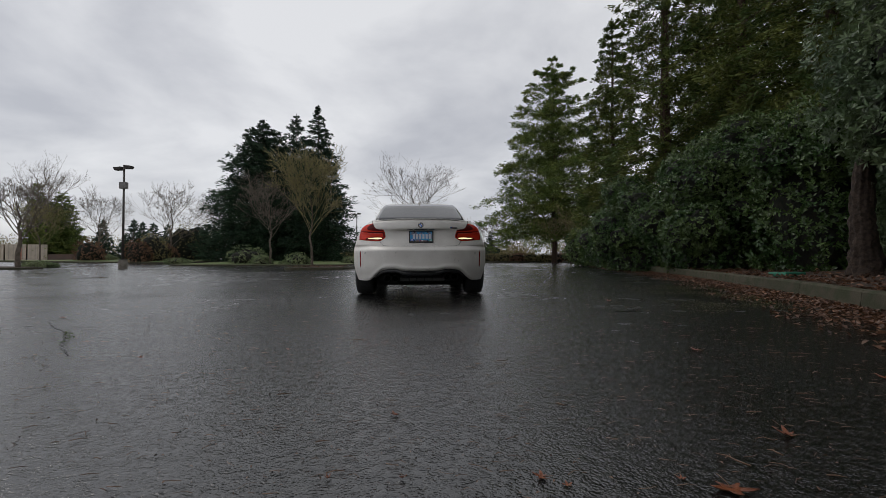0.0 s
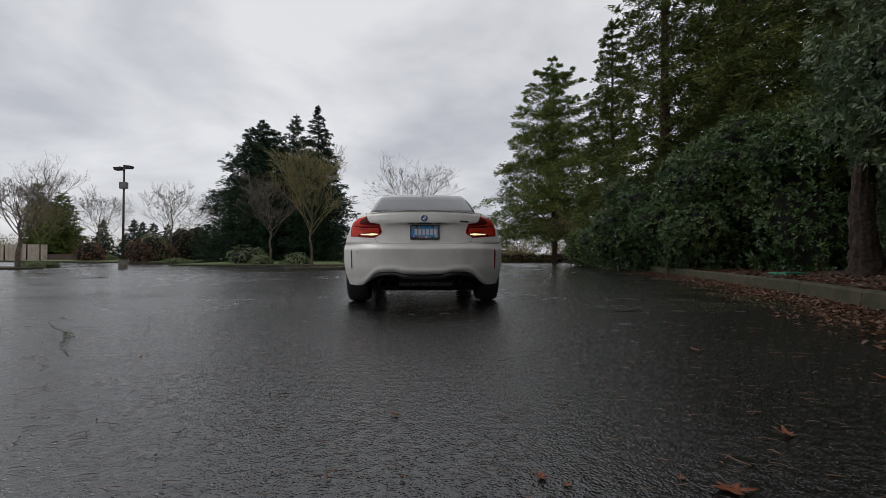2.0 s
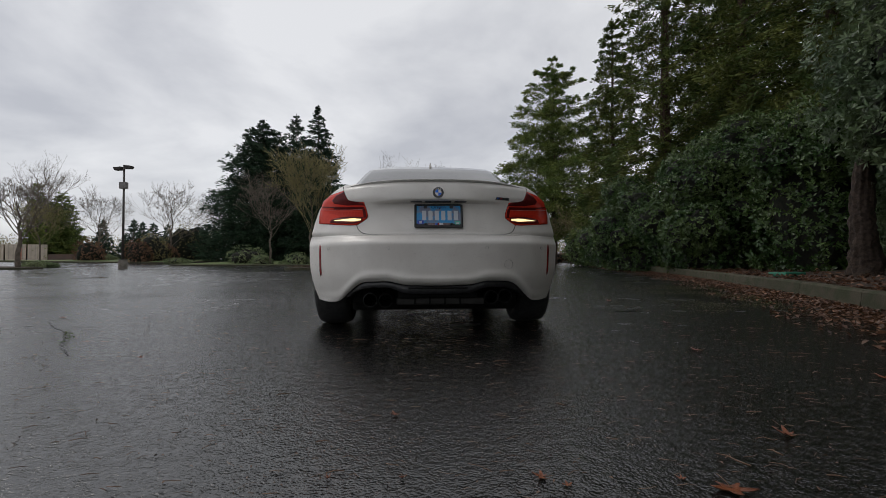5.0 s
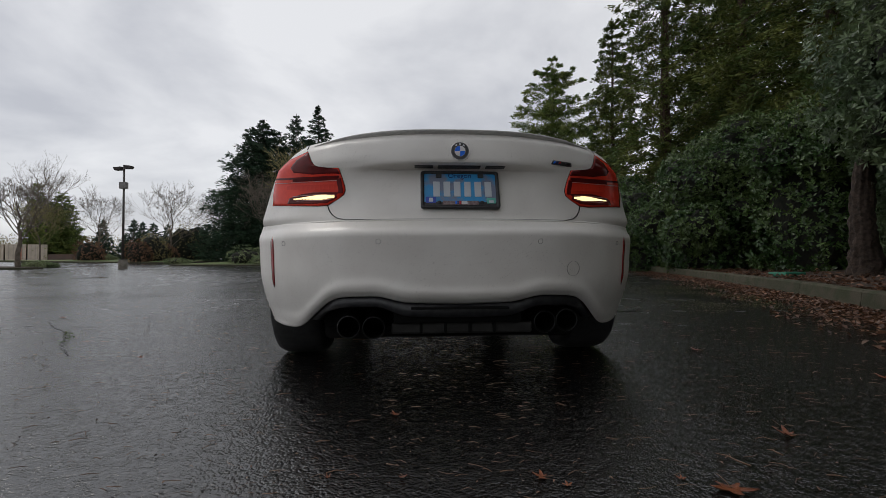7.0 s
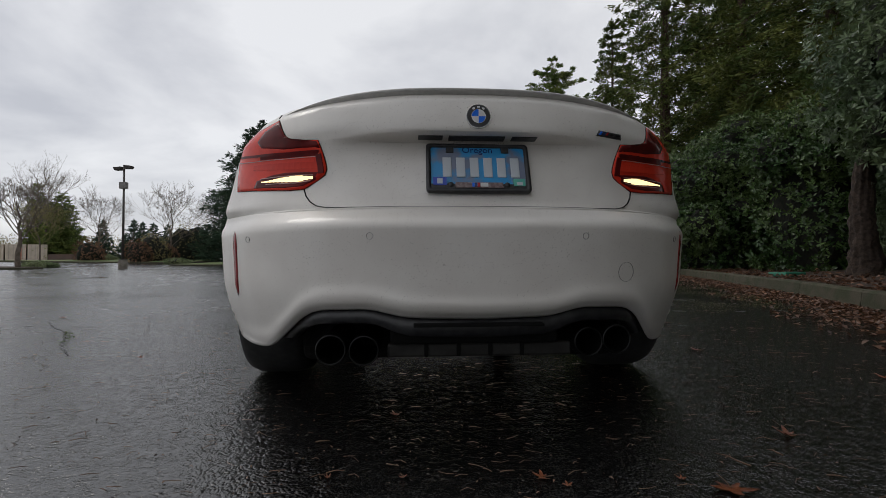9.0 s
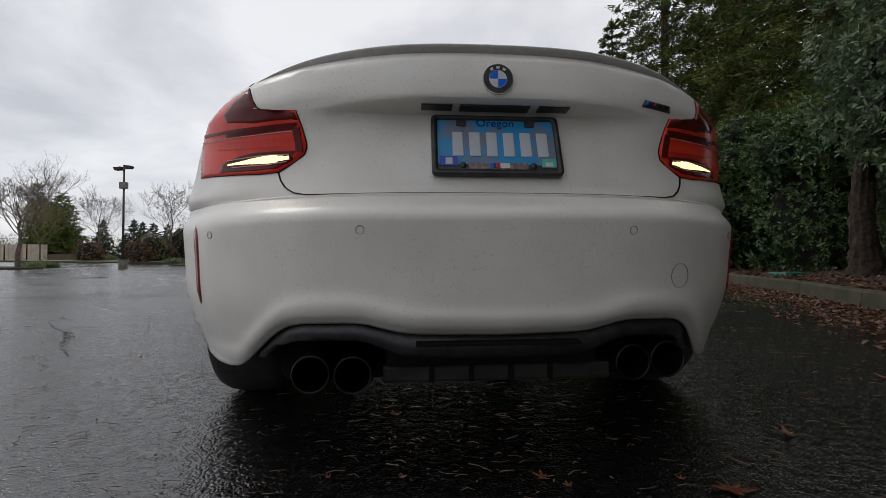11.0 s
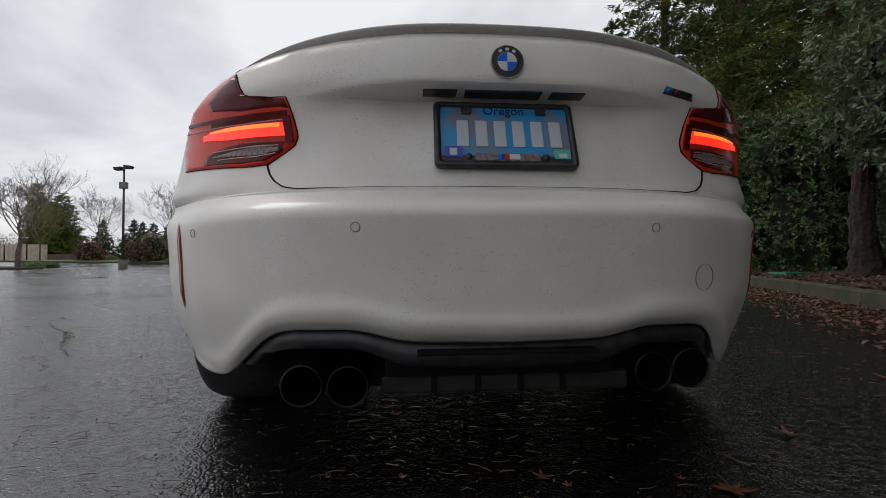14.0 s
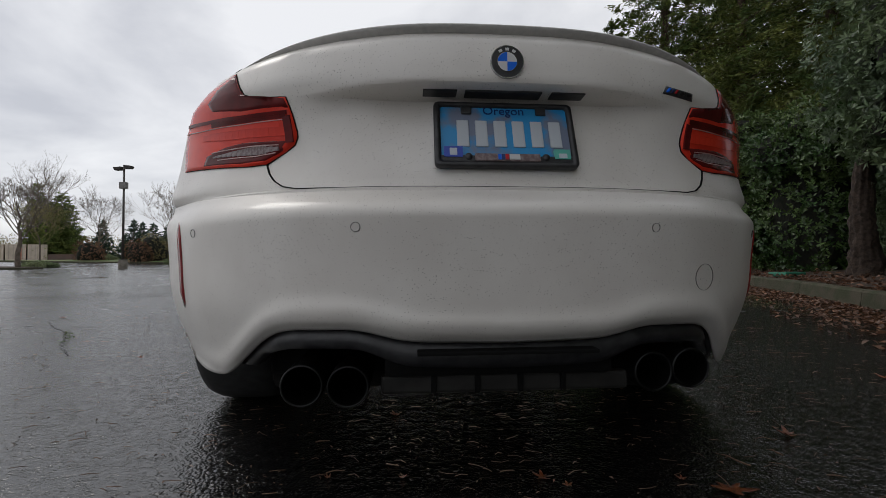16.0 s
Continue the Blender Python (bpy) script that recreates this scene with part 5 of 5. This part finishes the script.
def maple_leaf(x, y, size, turn, curl, label):
    """A lobed leaf with its stalk, curled up at the tips."""
    t = thing("fallen_leaf", (x, y, 0.004), turn, label=label, category="leaf")
    tips = [(-125, 0.55), (-68, 0.92), (0, 1.0), (68, 0.92), (125, 0.55)]
    outline = []
    for k, (a, r) in enumerate(tips):
        outline += [(a - 17, r * 0.60), (a - 9, r * 0.80), (a, r), (a + 9, r * 0.80), (a + 17, r * 0.60)]
        if k < 4:
            outline.append(((a + tips[k + 1][0]) / 2, 0.34))
    outline.append((180, 0.16))
    bm = bmesh.new()
    rings = []
    for q in (1.0, 0.66, 0.33):
        ring = []
        for a, r in outline:
            rr = r * q
            px, py = math.sin(radians(a)) * rr, math.cos(radians(a)) * rr
            h = curl * rr * rr + 0.10 * abs(math.sin(radians(a * 2.6))) * rr * curl
            ring.append(bm.verts.new((px * size, py * size, h * size)))
        rings.append(ring)
    hub = bm.verts.new((0, 0, 0))
    m = len(outline)
    for a, b in zip(rings, rings[1:]):
        for k in range(m):
            bm.faces.new((a[k], a[(k + 1) % m], b[(k + 1) % m], b[k]))
    for k in range(m):
        bm.faces.new((rings[-1][k], rings[-1][(k + 1) % m], hub))
    ob = part("blade", bm, M["maple"], t, "", True)
    so = ob.modifiers.new("thick", "SOLIDIFY")
    so.thickness = 0.0012
    tube("stalk", [(0, 0, 0.002), (0.02 * size, -0.5 * size, 0.004), (0.12 * size, -1.0 * size, 0.006)], [0.0013, 0.001, 0.0008], M["needle"], t, 5)


for a in ((0.66, 1.035, 0.060, 170, 0.25, "large wet brown lobed leaf on asphalt"), (1.03, 1.34, 0.042, 60, 0.45, "curled russet lobed leaf on asphalt"), (-0.16, 1.52, 0.022, 120, 0.6, "small curled russet leaf on asphalt"),
          (1.93, 1.95, 0.045, 20, 0.3, "flat orange-brown lobed leaf on asphalt"), (-0.10, 1.09, 0.012, 200, 0.8, "tiny curled dark leaf on asphalt"), (1.80, 3.6, 0.05, 80, 0.3, "flat brown lobed leaf on asphalt"),
          (0.24, 1.09, 0.026, 75, 0.35, "pale torn brown leaf on asphalt"), (0.29, 1.05, 0.015, 10, 0.3, "small pale brown leaf on asphalt"), (0.57, 1.08, 0.014, -20, 0.3, "small brown leaf on asphalt"),
          (-0.28, 1.09, 0.010, 40, 0.8, "tiny pale curled leaf on asphalt"), (-1.62, 2.4, 0.018, 40, 0.6, "small dark curled leaf on asphalt"), (-0.9, 2.6, 0.014, 10, 0.6, "small dark curled leaf on asphalt"),
          (2.0, 5.4, 0.05, 10, 0.4, "pale brown lobed leaf on asphalt"), (1.45, 2.55, 0.05, 100, 0.2, "flat yellow-brown lobed leaf on asphalt"), (-3.4, 4.0, 0.03, 40, 0.6, "small dark curled leaf on asphalt")):
    maple_leaf(*a)


def stick(x, y, length, turn, thick=0.0022):
    """A bent dry twig with a side spur."""
    t = thing("fallen_twig", (x, y, 0.005), turn, label="thin dry brown twig lying on asphalt", category="twig", group="fallen twigs")
    tube("stem", [(-length / 2, 0, 0), (-length * 0.15, length * 0.06, 0.002), (length * 0.2, 0.0, 0.003), (length / 2, length * 0.09, 0.001)], [thick, thick, thick * 0.8, thick * 0.5], M["needle"], t, 6)
    tube("spur", [(length * 0.05, length * 0.03, 0.002), (length * 0.2, -length * 0.12, 0.006)], [thick * 0.7, thick * 0.4], M["needle"], t, 5)


for a in ((0.76, 1.18, 0.085, 118), (1.95, 2.44, 0.12, -20), (1.39, 1.73, 0.045, -30), (1.06, 1.53, 0.055, -4), (1.27, 1.98, 0.06, -8), (1.83, 2.46, 0.07, -12), (0.90, 1.22, 0.04, 112), (1.62, 3.0, 0.09, 10),
          (0.42, 1.62, 0.035, 140), (-0.55, 2.9, 0.07, 5), (-0.62, 1.75, 0.05, 8), (0.30, 2.3, 0.05, -6), (-0.35, 1.3, 0.04, 4), (2.3, 3.3, 0.11, -14), (1.7, 2.05, 0.05, 30)):
    stick(*a)


def crack(points, half, name, label, material):
    vs, fs = [], []
    fine = []
    for (x0, y0), (x1, y1) in zip(points, points[1:]):
        for k in range(14):
            q = k / 14
            fine.append((x0 + (x1 - x0) * q + RNG.normal() * half * 1.6, y0 + (y1 - y0) * q + RNG.normal() * half * 1.6))
    for i, (x, y) in enumerate(fine):
        w = half * RNG.uniform(0.2, 1.2)
        vs += [(x - w, y - w, 0.004 + ground_z(x, y)), (x + w, y + w, 0.004 + ground_z(x, y))]
    fs = [(2 * i, 2 * i + 1, 2 * i + 3, 2 * i + 2) for i in range(len(fine) - 1)]
    tagged(raw(name, vs, fs, material), label, "crack", kind="structure")


crack([(-3.3, 3.75), (-3.05, 3.5), (-2.75, 3.25), (-2.54, 3.0), (-2.3, 2.7), (-2.05, 2.45)], 0.004, "crack", "mossy crack winding over wet asphalt", M["crack"])
crack([(-6.2, 3.5), (-4.6, 3.4), (-3.3, 3.55), (-2.6, 3.5)], 0.006, "crack", "fine crack in wet asphalt", M["crack"])
crack([(-7.5, 6.0), (-4.5, 6.3), (-2.2, 7.2), (0.2, 9.0)], 0.010, "crack", "long seam in the asphalt", M["crack"])
crack([(-9.0, 11.0), (-4.0, 9.4), (1.5, 9.2)], 0.012, "crack", "long seam in the asphalt", M["crack"])
crack([(2.0, 9.0), (3.2, 13.0), (4.6, 20.0)], 0.012, "crack", "long seam in the asphalt", M["crack"])
tufts = np.stack([np.interp(np.linspace(0, 1, 46), [0, 0.5, 1], [-2.75, -2.54, -2.40]), np.linspace(3.25, 2.82, 46)], 1) + RNG.normal(size=(46, 2)) * 0.014
ob = leaves("grass_tuft", np.concatenate([tufts, np.full((46, 1), 0.008)], 1), RNG.normal(size=(46, 3)) * [1, 1, 0.2] + [0, 0, 0.3], np.full(46, 0.02), np.full(46, 0.006), M["grass"], None)
tagged(ob, "small green weeds growing in a crack", "weeds", kind="stuff")


def puddle(x, y, rx, ry, turn):
    vs = [(0, 0, 0)]
    for k in range(48):
        a = 2 * math.pi * k / 48
        r = 1 + 0.35 * noise.noise(Vector((math.cos(a) * 1.6 + x, math.sin(a) * 1.6 + y, 0))) + 0.12 * noise.noise(Vector((math.cos(a) * 5 + x, math.sin(a) * 5, y)))
        vs.append((math.cos(a) * rx * r, math.sin(a) * ry * r, 0))
    fs = [(0, k + 1, (k + 1) % 48 + 1) for k in range(48)]
    ob = raw("puddle", vs, fs, M["water"])
    ob.matrix_basis = pose(x, y, ground_z(x, y) + 0.004, 0, 0, turn)
    tagged(ob, "thin still puddle on the asphalt", "puddle", kind="structure")


for a in ((1.80, 4.37, 0.14, 0.05, 0), (-9.8, 12.4, 0.5, 0.2, 10), (4.1, 9.6, 0.28, 0.14, 10)):
    puddle(*a)
part_lid = thing("valve_box", (6.10, 7.92, 0.115), 17, label="green plastic valve box lid in the mulch bed", category="valve box")
part("lid", box_bm(-0.25, -0.16, 0.06, 0.25, 0.16, 0.14, 0.02), M["green_lid"], part_lid)
part("box", box_bm(-0.23, -0.14, -0.1, 0.23, 0.14, 0.06, 0.01), M["black"], part_lid)


# ---- car park furniture and the far side ----
def lamp_post(x, y, h, k, base_h, label):
    z = ground_z(x, y)
    t = thing("lamp_post", (x, y, z), label=label, category="lamp post")
    if base_h:
        bm = bmesh.new()
        bmesh.ops.create_cone(bm, cap_ends=True, segments=20, radius1=0.26, radius2=0.25, depth=base_h + 0.1, matrix=Matrix.Translation((0, 0, base_h / 2 - 0.05)))
        bmesh.ops.bevel(bm, geom=[e for e in bm.edges if e.verts[0].co.z > base_h * 0.9 and e.verts[1].co.z > base_h * 0.9], offset=0.03, segments=2, affect="EDGES")
        part("footing", bm, M["concrete"], t, "stained concrete footing")
    part("base_plate", box_bm(-0.16, -0.16, base_h, 0.16, 0.16, base_h + 0.04, 0.01), M["pole"], t)
    tube("pole", [(0, 0, base_h), (0.03, 0, h)], [0.075, 0.055], M["pole"], t, 10)
    for s in (-1, 1):
        part("arm", box_bm(min(0, s * 0.14), -0.03, h - 0.10, max(0, s * 0.14), 0.03, h - 0.04, 0.005), M["pole"], t)
        bm = box_bm(-0.24, -0.20, -0.095, 0.24, 0.20, 0.095, 0.02)
        for v in bm.verts:
            if v.co.z < 0:
                v.co.x *= 0.86
                v.co.y *= 0.86
        bmesh.ops.transform(bm, matrix=Matrix.Translation((s * 0.31, 0, h - 0.02 + 0.05 * s)) @ Matrix.Rotation(radians(6 * s), 4, "Y"), verts=bm.verts)
        head = part("lamp_head", bm, M["pole"], t, "boxy dark lamp head")
        part("diffuser", box_bm(s * 0.31 - 0.15, -0.13, h - 0.13 + 0.05 * s, s * 0.31 + 0.15, 0.13, h - 0.105 + 0.05 * s, 0.004), M["greybox"], head)
    if k:
        part("sign_box", box_bm(-0.20, -0.14, h * 0.79, 0.22, 0.14, h * 0.79 + 0.42, 0.015), M["greybox"], t, "grey metal box on the pole")


lamp_post(at_view(217, 28.4), 28.4, 6.45, 1, 0.56, "tall bronze lamp post with two heads on a concrete footing")
lamp_post(at_view(631, 60), 60, 6.2, 0, 0.0, "tall bronze lamp post far across the car park")


def container(x, y, turn, m, label):
    t = thing("shipping_container", (x, y, ground_z(x, y)), turn, label=label, category="container")
    bm = bmesh.new()
    n = 24
    for s in (-1, 1):
        pts = []
        for k in range(n * 2 + 1):
            pts.append((s * (1.2 - 0.03 * ((k // 2) % 2)), 0.1 + 5.9 * k / (2 * n)))
        lo = [bm.verts.new((px, py, 0.15)) for px, py in pts]
        hi = [bm.verts.new((px, py, 2.5)) for px, py in pts]
        for k in range(len(pts) - 1):
            bm.faces.new((lo[k], lo[k + 1], hi[k + 1], hi[k]))
    part("side_panels", bm, m, t)
    part("roof", box_bm(-1.22, 0.0, 2.5, 1.22, 6.05, 2.59, 0.01), m, t)
    part("floor", box_bm(-1.22, 0.0, 0.0, 1.22, 6.05, 0.15, 0.01), m, t)
    part("rear_wall", box_bm(-1.18, 5.98, 0.15, 1.18, 6.04, 2.5), m, t)
    for s in (-1, 1):
        part("corner_post", box_bm(s * 1.14 - 0.08, -0.02, 0.0, s * 1.14 + 0.08, 0.14, 2.59, 0.01), m, t)
        door = part("door", box_bm(min(0.01 * s, s * 1.06), 0.03, 0.17, max(0.01 * s, s * 1.06), 0.08, 2.48, 0.008), m, t)
        for q in (0.30, 0.80):
            tube("locking_bar", [(s * q, 0.0, 0.12), (s * q, 0.0, 2.52)], [0.022, 0.022], M["greybox"], door, 6)
        for z in (0.55, 1.2, 1.85):
            part("door_rib", box_bm(min(s * .08, s * .98), 0.015, z, max(s * .08, s * .98), 0.035, z + 0.12, 0.005), m, door)


for k in range(4):
    container(at_view(66, 74) - 1.97 * k, 74 - 1.74 * k, 41.5, M["cream"], "cream steel shipping container with closed doors")
part("panel", box_bm(at_view(14, 65.6) - 0.18, 67.4, 0.30, at_view(14, 65.6) + 0.18, 67.5, 2.6, 0.02), M["rust"], thing("orange_post", (0, 0, 0), label="rusty orange steel post between containers", category="post"))


def island(name, x0, y0, x1, y1, label, top="turf", h=0.13):
    t = thing(name, (0, 0, 0), label=label, category="planting island")
    r = min(0.8, (x1 - x0) / 2.2, (y1 - y0) / 2.2)

    def loop(inset):
        pts = []
        for cx, cy, a0 in ((x1 - r, y1 - r, 0), (x0 + r, y1 - r, 90), (x0 + r, y0 + r, 180), (x1 - r, y0 + r, 270)):
            pts += [(cx + (r - inset) * math.cos(radians(a0 + 18 * k)), cy + (r - inset) * math.sin(radians(a0 + 18 * k))) for k in range(6)]
        return pts
    rings = []
    for inset, z in ((0, -0.1), (0.02, h - 0.02), (0.04, h), (0.15, h), (0.16, -0.1)):
        rings.append([(x, y, ground_z(x, y) + z) for x, y in loop(inset)])
    vs = [p for rg in rings for p in rg]
    m = len(rings[0])
    fs = [(a * m + k, a * m + (k + 1) % m, (a + 1) * m + (k + 1) % m, (a + 1) * m + k) for a in range(4) for k in range(m)]
    raw("kerb", vs, fs, M["kerb"], t)
    inner = loop(0.15)
    cx, cy = (x0 + x1) / 2, (y0 + y1) / 2
    vs = [(cx, cy, ground_z(cx, cy) + h + 0.06)]
    for q in (0.5, 1.0):
        vs += [(cx + (x - cx) * q, cy + (y - cy) * q, ground_z(cx + (x - cx) * q, cy + (y - cy) * q) + h - 0.01 + 0.06 * (1 - q * q)) for x, y in inner]
    fs = [(0, 1 + k, 1 + (k + 1) % m) for k in range(m)] + [(1 + k, 1 + m + k, 1 + m + (k + 1) % m, 1 + (k + 1) % m) for k in range(m)]
    raw("planting", vs, fs, M[top], t, "", True)


island("planting_island", -8.3, 22.6, -4.9, 25.6, "kerbed island with mulch and fallen leaves round a tree", "mulch")
island("planting_island", -31.0, 26.2, -24.6, 28.0, "kerbed island with mulch round a small tree", "mulch")
island("planting_verge", -21.5, 34.5, -7.5, 58, "long kerbed verge with winter grass", "turf")
island("planting_verge", -42, 41, -24, 54, "kerbed verge with winter grass and shrubs", "turf")
island("planting_verge", 2.8, 41, 16, 52, "kerbed verge with mulch and a low hedge", "mulch")
island("planting_verge", -6.5, 42, 1.5, 54, "kerbed verge with winter grass round a bare tree", "turf")
n = 700
xy = RNG.uniform(0, 1, size=(n, 2)) * [3.0, 1.2] + [-8.1, 22.75]
flat_leaves(n, xy, np.full(n, 0.10), 0.09, M["litter"], "leaf_litter", "yellow-brown fallen leaves on a kerbed island", 0.3)
wall = thing("far_wall", (0, 0, 0), label="low brown brick wall far across the car park", category="wall")
part("wall", box_bm(at_view(84, 74), 74, 0.2, at_view(140, 74), 74.4, 1.25, 0.02), M["brick_wall"], wall)

# ---- what moves ----
CAR_PATH = [(0.0, -0.293, 5.83, 3.55), (0.5, -0.277, 5.59, 3.5), (1.0, -0.256, 5.335, 3.4), (1.5, -0.231, 5.075, 3.3), (2.0, -0.203, 4.80, 3.25), (2.5, -0.175, 4.50, 3.2),
            (3.0, -0.147, 4.185, 3.2), (3.5, -0.119, 3.875, 3.25), (4.0, -0.091, 3.56, 3.4), (4.5, -0.063, 3.24, 3.5), (5.0, -0.036, 2.92, 3.55), (5.5, -0.009, 2.60, 3.6),
            (6.0, 0.017, 2.295, 3.65), (6.5, 0.041, 2.018, 3.72), (7.0, 0.061, 1.802, 3.82), (7.5, 0.075, 1.636, 3.9), (8.0, 0.085, 1.518, 4.0), (8.5, 0.093, 1.435, 4.07),
            (9.0, 0.099, 1.370, 4.15), (9.5, 0.104, 1.305, 4.28), (10.0, 0.109, 1.235, 4.42), (10.5, 0.115, 1.165, 4.58), (11.0, 0.122, 1.095, 4.74), (11.5, 0.128, 1.032, 4.86),
            (11.8, 0.130, 1.009, 4.89), (12.0, 0.130, 1.004, 4.9), (12.3, 0.130, 1.003, 4.9), (16.0, 0.130, 1.003, 4.9)]


def motions():
    walk(car, [(t, pose(x, y, 0, 0, 0, a)) for t, x, y, a in CAR_PATH])
    for w, x, y in WHEELS:
        walk(w, [(t, pose(x, y, 0.335, math.degrees((5.83 - yy) / 0.335))) for t, _, yy, _ in CAR_PATH])
    for ob, mid, yaw, lean, pitch, on in TURNING:
        rows = []
        lit_start = on[0][0] <= 0
        spin = 0.0 if lit_start else 180.0
        rows.append((0.0, spin))
        for a, b in on:
            if a > 0:
                rows += [(a - 0.1, 180.0), (a - 0.06, 120.0), (a - 0.03, 60.0), (a, 0.0)]
            rows += [(b, 0.0), (b + 0.03, 60.0), (b + 0.06, 120.0), (b + 0.1, 180.0)]
        rows.append((16.0, rows[-1][1]))
        walk(ob, [(t, Matrix.Translation(mid) @ Matrix.Rotation(radians(yaw), 4, "Z") @ Matrix.Rotation(radians(-lean), 4, "Y") @ Matrix.Rotation(radians(r + pitch), 4, "X")) for t, r in rows])


motions()
